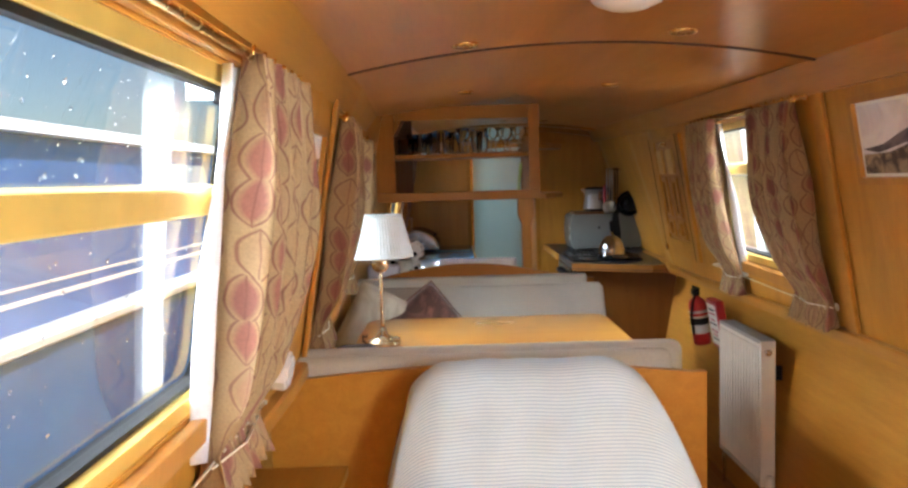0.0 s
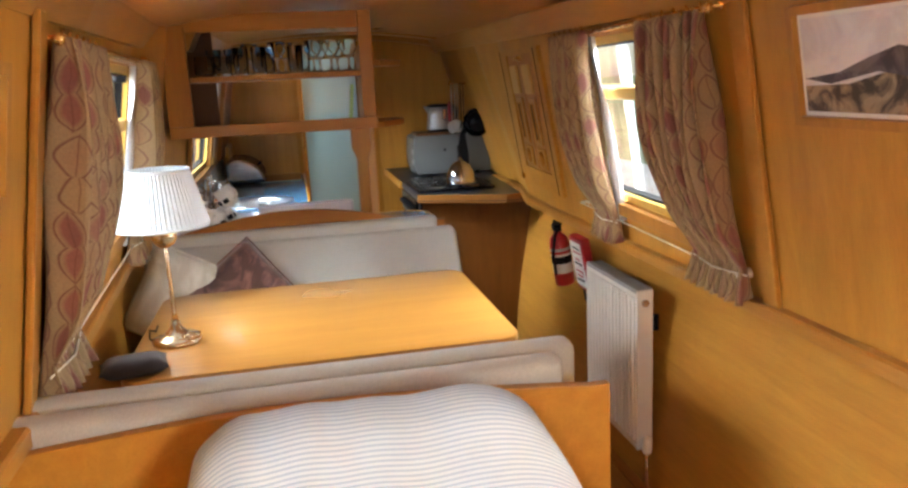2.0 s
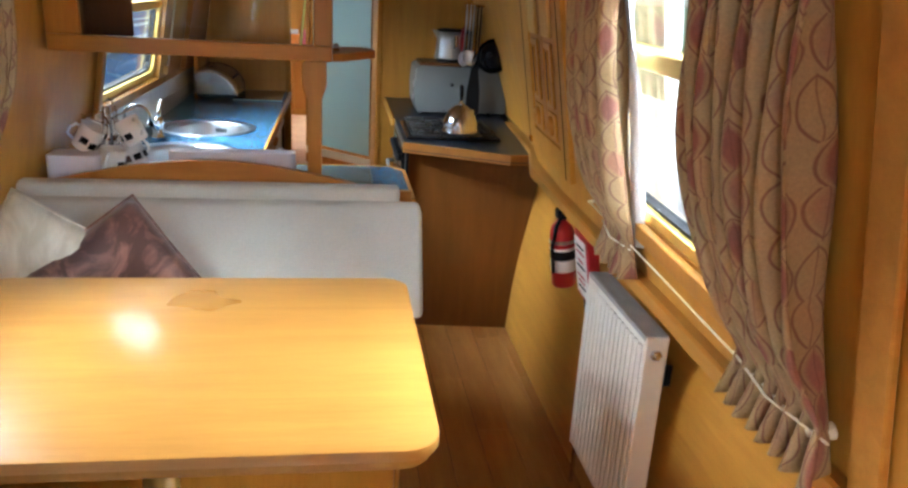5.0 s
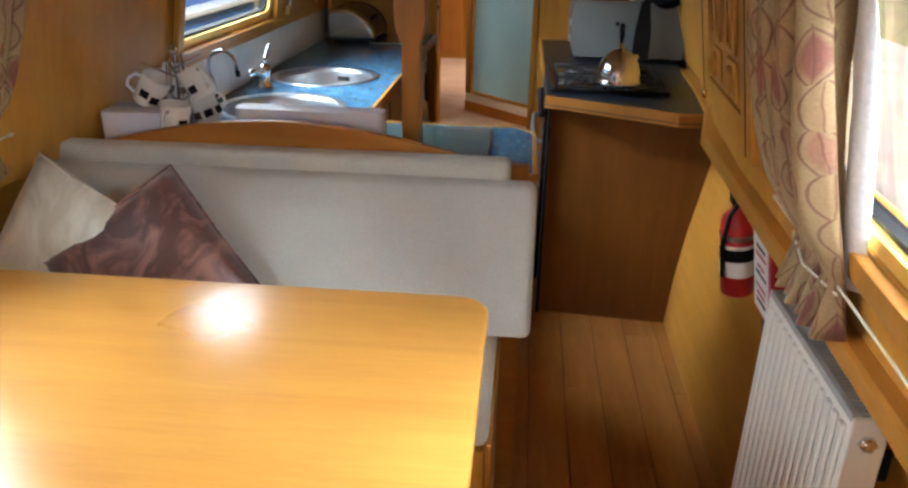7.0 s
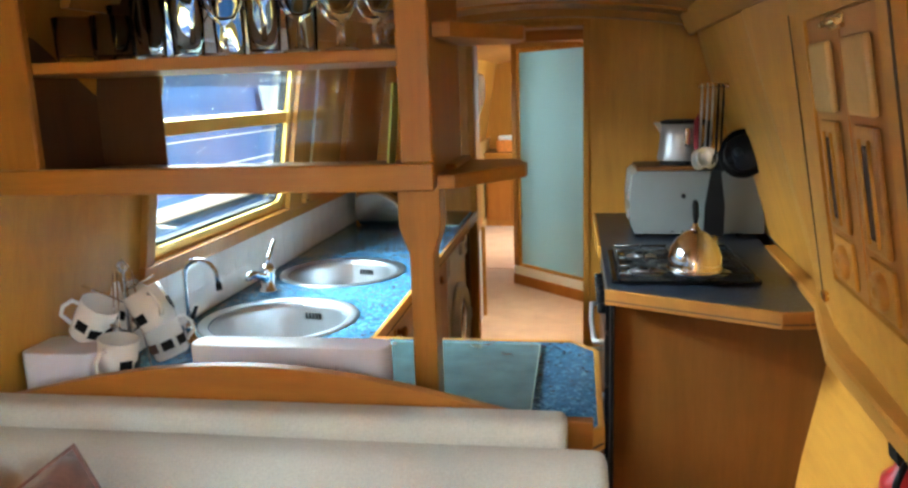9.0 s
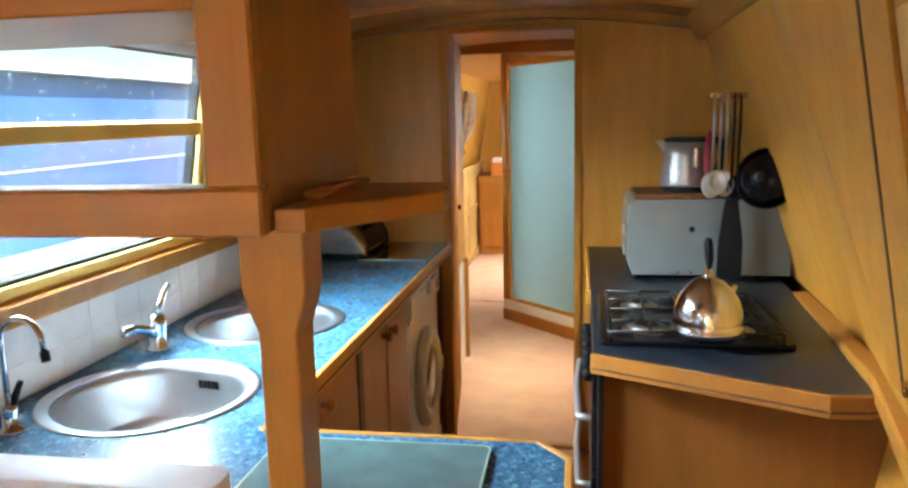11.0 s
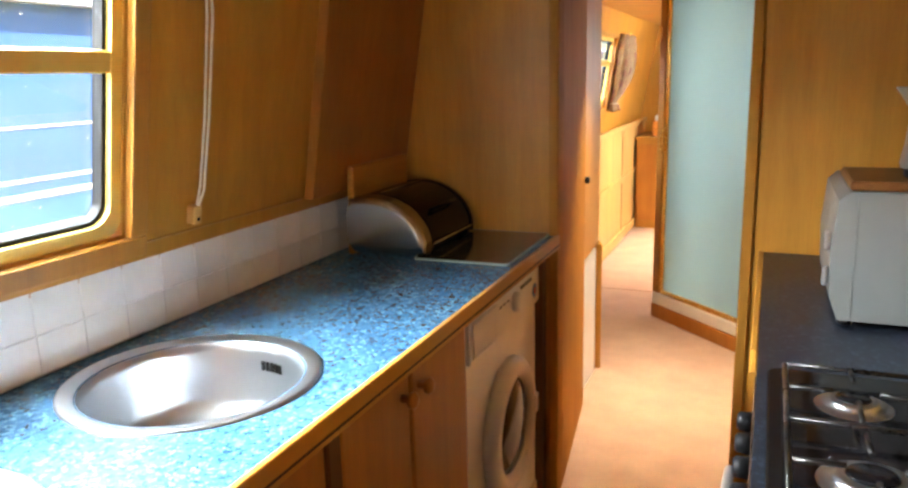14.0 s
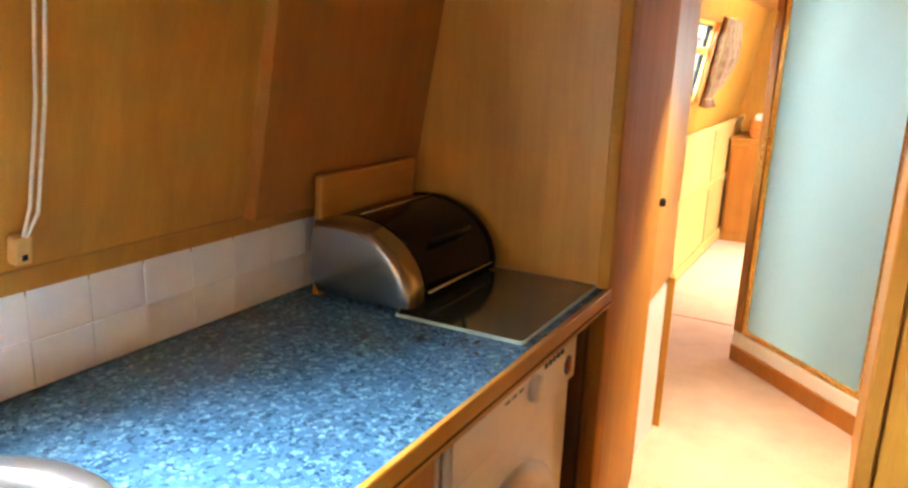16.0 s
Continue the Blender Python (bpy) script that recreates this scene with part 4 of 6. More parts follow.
part("pipe", tube([(0.02, -0.262, 0.005), (0.02, -0.262, -0.168)], 0.008, 8), M_CHROME, rd)
part("pipe", tube([(0.02, 0.25, 0.05), (0.02, 0.25, -0.168)], 0.008, 8), M_CHROME, rd)
for y in (-0.15, 0.15):
    part("bracket", box(0.05, 0.115, y - 0.006, y + 0.006, 0.42, 0.48), M_BLACKP, rd)

# fire extinguisher, its sign and the red blanket case
fx_ = thing("fire_extinguisher", pose(1.165, 4.73, 0.58, 0, -8, 0), "red fire extinguisher strapped to the hull lining", "extinguisher")
part("cylinder", turned([(0, 0), (0.038, 0), (0.044, 0.008), (0.044, 0.20), (0.038, 0.225), (0.018, 0.242), (0.014, 0.255), (0, 0.255)], 24), M_RED, fx_)
part("valve_head", box(-0.016, 0.016, -0.02, 0.03, 0.25, 0.285, 0.005), M_BLACKP, fx_)
part("lever", box(-0.008, 0.008, -0.06, 0.03, 0.288, 0.298, 0.003), M_BLACKP, fx_)
part("hose", tube([(0, -0.02, 0.268), (-0.03, -0.045, 0.24), (-0.045, -0.03, 0.16), (-0.043, -0.022, 0.06)], 0.006, 8), M_BLACKP, fx_)
part("label_band", turned([(0.0447, 0.06), (0.0447, 0.15)], 24), M_WHITEP, fx_, "white printed label band")
part("instruction", turned([(0.0451, 0.105), (0.0451, 0.14)], 24), M_BLACKP, fx_)
part("strap", turned([(0.046, 0.165), (0.046, 0.178)], 24), M_STEEL, fx_)
fb = thing("fire_blanket_case", pose(1.20, 4.54, 0.60, 0, -10, 0), "red fire blanket case with a white printed sign", "case")
part("case", box(-0.02, 0.02, -0.075, 0.075, 0.0, 0.24, 0.008, 2), M_RED, fb)
part("sign", box(-0.0235, -0.0205, -0.055, 0.06, 0.02, 0.22), M_WHITEP, fb, "white printed sign")
for i, (z, w) in enumerate(((0.19, 0.04), (0.17, 0.045), (0.14, 0.03), (0.12, 0.045), (0.085, 0.045), (0.065, 0.035), (0.045, 0.04))):
    part("text_bar", box(-0.0245, -0.0236, -w, w * 0.9, z, z + 0.008), M_RED if i % 3 else M_BLACKP, fb)
for y in (-0.03, 0.03):
    part("pull_tape", box(-0.012, -0.006, y - 0.008, y + 0.008, -0.06, 0.002), M_BLACKP, fb)

# wall pictures


def picture(side, y, z, w, h, label, scene_parts, frame_mat):
    p = thing("framed_picture", on_wall(side, y, z, 0.001), label, "picture", "wall pictures")
    o = [(-w / 2, -h / 2), (w / 2, -h / 2), (w / 2, h / 2), (-w / 2, h / 2)]
    t = 0.017
    i = [(-w / 2 + t, -h / 2 + t), (w / 2 - t, -h / 2 + t), (w / 2 - t, h / 2 - t), (-w / 2 + t, h / 2 - t)]
    part("frame", add_ring(bmesh.new(), o, i, 0.0, 0.018), frame_mat, p)
    part("mount", box(-w / 2 + t, w / 2 - t, -h / 2 + t, h / 2 - t, 0.002, 0.006), M_WHITEP, p)
    for k, (pts, mat) in enumerate(scene_parts):
        q = [((a - 0.5) * (w - 2 * t - 0.016), (b - 0.5) * (h - 2 * t - 0.016)) for a, b in pts]
        part("print", prism(q, 0.0062, 0.0066 + 0.0004 * k, "z"), mat, p)
    return p


SQ = [(0, 0), (1, 0), (1, 1), (0, 1)]
picture("R", 2.53, 1.515, 0.50, 0.215, "oak framed print of a dark hill above moorland", [(SQ, M_PRINT_SKY), ([(0, 0), (1, 0), (1, 0.42), (0.8, 0.36), (0.5, 0.45), (0.25, 0.3), (0, 0.28)], M_PRINT_LAND), ([(0, 0.36), (0.2, 0.42), (0.36, 0.56), (0.5, 0.66), (0.62, 0.6), (0.75, 0.66), (0.9, 0.52), (1, 0.46), (1, 0.34), (0.7, 0.30), (0.4, 0.42), (0.15, 0.3)], M_PRINT_HILL)], M_TRIM)
picture("L", 2.51, 1.475, 0.32, 0.20, "oak framed dark photographic print on the cabin side", [(SQ, M_PRINT_DARK), ([(0.5, 0.7), (1, 0.7), (1, 1), (0.7, 1)], M_PRINT_SKY)], M_TRIM)

# junction box
jb = thing("junction_box", on_wall("L", 2.47, 1.06, 0.001), "white octagonal cable junction box on the cabin side", "junction box")
o8 = [(0.042 * math.cos(radians(22.5 + 45 * i)), 0.042 * math.sin(radians(22.5 + 45 * i))) for i in range(8)]
part("box", prism(o8, 0.0, 0.03, "z", 0.004), M_WHITEP, jb)
part("cover", prism([(x * 0.8, y * 0.8) for x, y in o8], 0.0302, 0.034, "z"), M_WHITE, jb)
part("cable", tube([(0.0, 0.04, 0.012), (0.003, 0.08, 0.008), (0.0, 0.13, 0.006)], 0.004, 6), M_BLACKP, jb)

# ---- curtains ----


def curtain(side, ya, yb, ta, tb, z0, z1, seed, label, lead_up=True):
    """Pleated cloth from a top rod down to a lower wire, gathered there with a frill under it."""
    rnd = random.Random(seed)
    NU_, NV = 96, 34
    bm = bmesh.new()
    uvl = bm.loops.layers.uv.new("UVMap")
    ym = (ya + yb) / 2
    m = on_wall(side, ym, (z0 + z1) / 2)
    inv = m.inverted()
    s = -1 if side == "R" else 1
    h = (z1 - z0) / math.cos(math.atan(LEAN_IN))
    ph = rnd.random() * 6
    nf = 7.0
    rows = []
    for j in range(NV + 1):
        v = j / NV
        z_ = h / 2 - h * v
        vt = 0.90
        if v <= vt:
            q = (v / vt) ** 1.5
            a, b = ya + (ta - ya) * q, yb + (tb - yb) * q
            amp = 0.019 + 0.020 * math.sin(math.pi * min(1, v / vt)) 
            if v > 0.75:
                amp *= 1 - 0.55 * (v - 0.75) / 0.15
        else:
            q = (v - vt) / (1 - vt)
            a, b = ta - 0.012 * q, tb + 0.012 * q
            amp = 0.013 + 0.014 * q
        row = []
        for i in range(NU_ + 1):
            u = i / NU_
            w_ = u + 0.025 * math.sin(5 * u + ph) + 0.01 * math.sin(11 * v + 4 * u)
            y = a + (b - a) * w_
            d = amp * (1 + math.sin(2 * math.pi * nf * u + ph + 0.5 * math.sin(4 * v + 5 * u))) + 0.004 * math.sin(23 * u + 9 * v)
            row.append(bm.verts.new(((y - ym) * s, z_, 0.016 + d)))
        rows.append(row)
    width = (yb - ya) * 1.9
    for j in range(NV):
        for i in range(NU_):
            f = bm.faces.new((rows[j][i], rows[j][i + 1], rows[j + 1][i + 1], rows[j + 1][i]))
            for lo_, (jj, ii) in zip(f.loops, ((j, i), (j, i + 1), (j + 1, i + 1), (j + 1, i))):
                lo_[uvl].uv = (ii / NU_ * width + seed * 0.37, jj / NV * h + seed * 0.21)
    c = thing("curtain", m, label, "curtain", "salon curtains")
    cl = part("cloth", bm, M_CURTAIN, c, smooth=180)
    md = cl.modifiers.new("thick", "SOLIDIFY")
    md.thickness, md.offset = 0.003, 1
    # white lining shows past the leading edge, beside the glass
    lead = 1 if lead_up else -1
    bm = bmesh.new()
    prev = None
    for j in range(13):
        v = j / 12
        q = v ** 1.5
        e = (yb + (tb - yb) * q) if lead_up else (ya + (ta - ya) * q)
        z_ = h / 2 - 0.02 - (h * 0.9 - 0.02) * v
        cur = [bm.verts.new(((e + lead * o - ym) * s, z_, 0.012 + 0.012 * math.sin(9 * o * 10 + 3 * v))) for o in (-0.05, -0.03, -0.01, 0.0, 0.003 + 0.022 * math.sin(math.pi * (0.1 + 0.8 * v)))]
        if prev:
            for k in range(4):
                bm.faces.new((prev[k], prev[k + 1], cur[k + 1], cur[k]))
        prev = cur
    ln = part("lining", bm, M_BLIND, c, "white curtain lining", 180)
    md = ln.modifiers.new("thick", "SOLIDIFY")
    md.thickness = 0.0015
    ztie = h / 2 - h * 0.90
    part("tie_cord", tube([((ta - ym - 0.01) * s, ztie, 0.036), (((ta + tb) / 2 - ym) * s, ztie - 0.004, 0.05), ((tb - ym + 0.01) * s, ztie, 0.036)], 0.002, 6), M_ROPE, c)
    for k in range(6):
        y = ya + (yb - ya) * (k + 0.5) / 6
        part("hook", tube([((y - ym) * s, h / 2 - 0.01, 0.03), ((y - ym) * s, h / 2 + 0.012, 0.034)], 0.003, 5), M_BRASS, c)
    return c


CL = "beige curtain printed with brown leaf outlines, tied back"
curtain("R", 3.00, 3.36, 2.985, 3.22, 1.005, 1.648, 1, CL)
curtain("R", 3.76, 4.12, 3.77, 3.98, 0.985, 1.655, 2, CL, False)
curtain("L", 1.88, 2.24, 1.95, 2.19, 0.99, 1.625, 3, CL, False)
curtain("L", 2.86, 3.25, 2.88, 3.14, 0.99, 1.625, 4, CL)
curtain("L", 4.02, 4.32, 4.06, 4.26, 0.99, 1.63, 5, CL, False)


def curtain_rod(side, y0, y1, z, r, mat, label, name):
    m = on_wall(side, (y0 + y1) / 2, z, 0.032)
    c = thing(name, m, label, "curtain rod", "curtain rods")
    w = (y1 - y0) / 2
    part("rod", tube([(-w, 0, 0), (w, 0, 0)], r, 10), mat, c)
    for x in (-w + 0.01, w - 0.01):
        part("rod_bracket", turned([(0, 0), (0.012, 0), (0.012, 0.004), (0.005, 0.008), (0.004, 0.034), (0, 0.034)], 10, pose(x, 0, -0.031)), mat, c)
        part("rod_end", turned([(0, -2 * r), (1.5 * r, -1.4 * r), (2 * r, 0), (1.5 * r, 1.4 * r), (0, 2 * r)], 12, pose(x, 0, 0, 0, 90, 0)), mat, c)
    return c


for s_, y0, y1, zt, zb in (("R", 2.98, 4.16, 1.645, 1.06), ("L", 0.75, 2.29, 1.620, 1.055), ("L", 2.88, 4.36, 1.620, 1.055)):
    curtain_rod(s_, y0, y1, zt, 0.006, M_BRASS, "thin brass curtain rod above a window", "curtain_rod")
    curtain_rod(s_, y0 + 0.02, y1 - 0.02, zb, 0.0022, M_ROPE, "pale lower curtain wire along the wall", "curtain_wire")

# ---- carved side hatch ----
hm = on_wall("R", 4.74, 1.33, 0.0)
ht = thing("side_hatch", hm, "pair of carved oak side hatch doors with brass fittings", "hatch")
part("surround", add_ring(bmesh.new(), [(-0.40, -0.30), (0.33, -0.30), (0.33, 0.31), (-0.40, 0.31)], [(-0.215, -0.22), (0.215, -0.22), (0.215, 0.29), (-0.215, 0.29)], 0.002, 0.018), M_WALL, ht)
for x in (-0.33, 0.27):
    part("groove", box(x - 0.005, x + 0.005, -0.30, 0.31, 0.0175, 0.0195), M_JOINT, ht)
for a, b in ((-0.213, -0.003), (0.003, 0.213)):
    d_ = part("door", box(a, b, -0.218, 0.288, 0.004, 0.012, 0.002), M_CAB, ht)
    xm = (a + b) / 2
    part("raised_panel", box(xm - 0.062, xm + 0.062, 0.12, 0.245, 0.0122, 0.026, 0.008, 2), M_PALE, d_)
    part("raised_panel", box(xm - 0.056, xm + 0.056, -0.10, 0.105, 0.0122, 0.022, 0.006, 2), M_TRIM_Z, d_)
    part("carved_slot", box(xm - 0.013, xm + 0.013, -0.075, 0.075, 0.0215, 0.0235, 0.003), M_JOINT, d_)
    part("carved_bead", tube([(xm - 0.024, -0.085, 0.023), (xm - 0.024, 0.085, 0.023)], 0.004, 6), M_WALL, d_)
    part("carved_bead", tube([(xm + 0.024, -0.085, 0.023), (xm + 0.024, 0.085, 0.023)], 0.004, 6), M_WALL, d_)
    part("raised_panel", box(xm - 0.06, xm + 0.06, -0.205, -0.115, 0.0122, 0.020, 0.006, 2), M_WALL, d_)
    part("carved_rosette", turned([(0.034, 0), (0.034, 0.008), (0.024, 0.016), (0.016, 0.008), (0.008, 0.016), (0, 0.018)], 18, pose(xm, -0.16, 0.019)), M_TRIM_Z, d_)
part("bolt", tube([(-0.05, 0.272, 0.026), (0.05, 0.272, 0.026)], 0.006, 8), M_BRASS, ht)
part("bolt_plate", box(-0.04, 0.04, 0.26, 0.284, 0.0125, 0.02, 0.002), M_BRASS, ht)
part("hook_plate", box(-0.30, -0.275, -0.285, -0.262, 0.018, 0.03, 0.004), M_BRASS, ht)

# ceiling lamps


def downlight(x, y):
    d = thing("downlight", (x, y, ceil_z(x, y)), "small recessed brass ceiling downlight, switched off", "downlight", "ceiling downlights")
    part("ring", turned([(0.016, -0.004), (0.03, -0.006), (0.034, -0.002), (0.034, 0.004), (0.016, 0.004)], 28), M_BRASS, d)
    part("lens", turned([(0, 0.0), (0.017, 0.0), (0.017, 0.003), (0, 0.003)], 20), M_CHROME, d)


for x, y in ((-0.05, 2.75), (0.46, 2.70), (-0.03, 3.95), (0.52, 3.82), (0.55, 6.2), (0.28, 6.2), (0.0, 0.9), (0.46, 0.9)):
    downlight(x, y)
dl = thing("ceiling_lamp", (0.24, 2.30, ceil_z(0.24, 2.30)), "white opal dome ceiling lamp, switched off", "ceiling lamp")
part("dome", turned([(0.075, 0.0), (0.074, -0.012), (0.06, -0.028), (0.035, -0.038), (0, -0.042)], 32), M_WHITEP, dl)
part("base_ring", turned([(0.08, 0.004), (0.08, -0.008), (0.074, -0.010)], 32), M_WHITE, dl)

# ---- shelf unit between salon and galley ----
sh = thing("shelf_unit", (0, 4.555, 0), "open oak shelf unit hung between salon and galley", "shelf unit")
UX0, UX1 = -0.452, 0.331
part("bottom_board", box(UX0 + 0.02, UX1 - 0.022, 0.0205, 0.308, 1.350, 1.372, 0.002), M_SHELF, sh)
part("bottom_rail", box(UX0, UX1, 0.0, 0.020, 1.348, 1.393, 0.003), M_SHELF, sh)
part("middle_shelf", box(UX0 + 0.02, UX1 - 0.022, 0.0205, 0.295, 1.554, 1.574, 0.002), M_SHELF, sh)
part("stile", box(UX1 - 0.053, UX1, 0.0, 0.020, 1.3935, 1.80, 0.003), M_SHELF_Z, sh)
part("stile", box(UX0, UX0 + 0.092, 0.0, 0.020, 1.3935, 1.80, 0.003), M_SHELF_Z, sh)
part("side_board", box(UX1 - 0.021, UX1 - 0.001, 0.0205, 0.308, 1.350, 1.80, 0.002), M_SHELF_Z, sh)
# left side board coloured dark for the shade inside the unit
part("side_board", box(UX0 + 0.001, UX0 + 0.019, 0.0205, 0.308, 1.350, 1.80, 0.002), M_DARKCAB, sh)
part("top_rail", box(UX0 + 0.0925, UX1 - 0.0535, 0.0, 0.020, 1.735, 1.80, 0.003), M_SHELF, sh)
post = prism([(0.236, 1.3475), (0.236, 1.265), (0.240, 1.25), (0.2535, 1.215), (0.2535, 0.912), (0.2985, 0.912), (0.2985, 1.215), (0.310, 1.25), (0.313, 1.265), (0.313, 1.3475)], 0.145, 0.203, "y", 0.002, 1)
part("post", post, M_TRIM_Z, sh)
TIP = [(0.332, 0.025), (0.360, 0.030), (0.464, 0.185), (0.466, 0.215), (0.444, 0.300), (0.332, 0.306)]
for z in (1.348, 1.588):
    part("end_shelf", prism(TIP, z, z + 0.024, "z", 0.003), M_SHELF, sh)
    part("shelf_lip", box(0.3325, 0.352, 0.10, 0.29, z + 0.0245, z + 0.034, 0.003), M_SHELF_Z, sh)
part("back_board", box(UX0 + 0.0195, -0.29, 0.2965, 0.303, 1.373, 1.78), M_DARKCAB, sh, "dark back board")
part("glass_back", box(-0.289, UX1 - 0.0225, 0.2965, 0.3005, 1.373, 1.78), M_GLASS, sh, "clear glass back pane").visible_shadow = False

# drinking glasses on the shelf


def drinking_glass(kind, x, y, z):
    if kind == "tumbler":
        pr = [(0, 0), (0.024, 0), (0.026, 0.003), (0.031, 0.105), (0.0295, 0.105), (0.0245, 0.008), (0, 0.008)]
    elif kind == "goblet":
        pr = [(0, 0), (0.03, 0), (0.028, 0.004), (0.005, 0.01), (0.004, 0.05), (0.02, 0.062), (0.034, 0.085), (0.033, 0.12), (0.0315, 0.12), (0.032, 0.087), (0.018, 0.065), (0, 0.06)]
    else:
        pr = [(0, 0), (0.032, 0), (0.034, 0.004), (0.036, 0.075), (0.0345, 0.075), (0.032, 0.01), (0, 0.01)]
    return solid(kind + "_glass" if kind != "goblet" else "wine_glass", turned(pr, 18), M_CLEAR, {"tumbler": "tall clear glass tumbler on the oak shelf", "goblet": "clear stemmed wine glass on the oak shelf", "short": "short clear whisky glass on the oak shelf"}[kind], "glass", "glasses on the shelf", m=Matrix.Translation((x, y, z)))


rg = random.Random(5)
for i in range(9):
    drinking_glass(("short", "short", "tumbler", "tumbler", "goblet", "tumbler", "goblet", "goblet", "goblet")[i], -0.31 + 0.069 * i, 4.625 + rg.uniform(-0.01, 0.01), 1.5745)
for i in range(8):
    drinking_glass(("tumbler", "tumbler", "goblet", "tumbler", "goblet", "tumbler", "goblet", "goblet")[i], -0.28 + 0.069 * i, 4.735 + rg.uniform(-0.01, 0.01), 1.5745)

# a leaning leaflet and books on the lower shelf
solid("leaflet", box(0, 0.004, 0, 0.07, 0, 0.15), plain("lime_paper", (0.55, 0.72, 0.18), 0.6), "lime green folded leaflet leaning on the shelf", "leaflet", m=pose(0.235, 4.63, 1.3725, 0, 6, 4))

# ---- galley: left worktop and peninsula ----
WT = [(xl(0.91, 5.5) - 0.06, 4.60), (0.54, 4.60), (0.592, 4.66), (0.592, 5.06), (0.54, 5.12), (0.05, 5.12), (0.05, Y_BULK - 0.002), (xl(0.91, 5.5) - 0.06, Y_BULK - 0.002)]
BOWLS = [(-0.245, 5.27, 0.216), (-0.235, 5.825, 0.214), (-0.04, 4.86, 0.135)]


def plate_with_holes(poly, holes, z0, z1, n=40):
    """A slab with round holes cut through it."""
    bm = bmesh.new()
    loops = [poly] + [[(cx + r * math.cos(2 * math.pi * i / n), cy + r * math.sin(2 * math.pi * i / n)) for i in range(n)] for cx, cy, r in holes]
    for z in (z0, z1):
        edges = []
        for lp_ in loops:
            vs = [bm.verts.new((x, y, z)) for x, y in lp_]
            edges += [bm.edges.new((vs[i], vs[(i + 1) % len(vs)])) for i in range(len(vs))]
        bmesh.ops.triangle_fill(bm, use_beauty=True, use_dissolve=False, edges=edges)
    bm.verts.ensure_lookup_table()
    half = len(bm.verts) // 2
    k = 0
    for lp_ in loops:
        c = len(lp_)
        for i in range(c):
            a, b = k + i, k + (i + 1) % c
            bm.faces.new((bm.verts[a], bm.verts[b], bm.verts[half + b], bm.verts[half + a]))
        k += c
    bmesh.ops.recalc_face_normals(bm, faces=bm.faces[:])
    return bm


wt = thing("worktop", (0, 0, 0), "blue flecked laminate galley worktop with oak edging", "worktop")
part("slab", plate_with_holes(WT, [(x, y, r - 0.03) for x, y, r in BOWLS], 0.872, 0.91), M_BLUE, wt)


def edging(poly, i0, i1, z0, z1, t, parent, mat):
    for a, b in zip(range(i0, i1), range(i0 + 1, i1 + 1)):
        p, q = Vector((*poly[a], 0)), Vector((*poly[b], 0))
        d = (q - p).normalized()
        nrm = Vector((d.y, -d.x, 0))
        e = [p, q, q + nrm * t + d * t * 0.4, p + nrm * t - d * t * 0.4]
        part("edging", prism([(v.x, v.y) for v in e], z0, z1, "z", 0.002, 1), mat, parent)
        f = [p + nrm * t, q + nrm * t, q + nrm * (t + 0.0012), p + nrm * (t + 0.0012)]
        part("edging_groove", prism([(v.x, v.y) for v in f], z0 + 0.011, z0 + 0.015, "z"), M_JOINT, parent)


edging(WT, 1, 6, 0.868, 0.9125, 0.012, wt, M_WALL_Y)
for x, y, r in BOWLS:
    sk = thing("sink_bowl", (x, y, 0.91), "round stainless steel sink bowl set in the worktop", "sink", "sink bowls")
    dp = -0.14 if r > 0.17 else -0.03
    part("bowl", turned([(r, 0.0005), (r - 0.001, 0.004), (r - 0.005, 0.005), (r - 0.012, 0.003), (r - 0.024, 0.0025), (r - 0.031, -0.002), (r - 0.036, -0.02), (r - 0.044, dp + 0.03), (r - 0.066, dp + 0.006), (r - 0.10, dp), (0.03, dp - 0.004), (0.0, dp - 0.004)], 56), M_STEEL, sk)
    part("drain", turned([(0, dp - 0.003), (0.034, dp - 0.003), (0.036, dp), (0.028, dp + 0.001), (0, dp - 0.001)], 20), M_CHROME, sk)
    if r > 0.17:
        for k in range(5):
            a = radians(72 + k * 3.6)
            part("overflow_slot", box(-0.003, 0.003, -0.002, 0.002, -0.05, -0.032), M_BLACKP, sk).matrix_local = Matrix.Translation(((r - 0.0415) * math.cos(a), (r - 0.0415) * math.sin(a), 0)) @ Matrix.Rotation(a + math.pi / 2, 4, "Z")

# taps
tp = thing("mixer_tap", (-0.392, 5.548, 0.91), "chrome single lever mixer tap", "tap")
part("body", turned([(0, 0), (0.028, 0), (0.026, 0.01), (0.02, 0.02), (0.021, 0.055), (0.024, 0.075), (0.018, 0.09), (0, 0.094)], 20), M_CHROME, tp)
part("spout", tube([(0.0, -0.005, 0.04), (0.0, -0.04, 0.062), (-0.008, -0.085, 0.078), (-0.012, -0.11, 0.078), (-0.012, -0.114, 0.066)], [0.013, 0.012, 0.011, 0.012, 0.010], 10), M_CHROME, tp)
part("lever", tube([(0, 0, 0.088), (0.004, 0.012, 0.11), (0.008, 0.03, 0.14), (0.012, 0.045, 0.155)], [0.012, 0.010, 0.007, 0.006], 8), M_CHROME, tp)
st = thing("swan_neck_tap", (-0.395, 5.06, 0.91), "slim chrome swan neck filter tap", "tap")
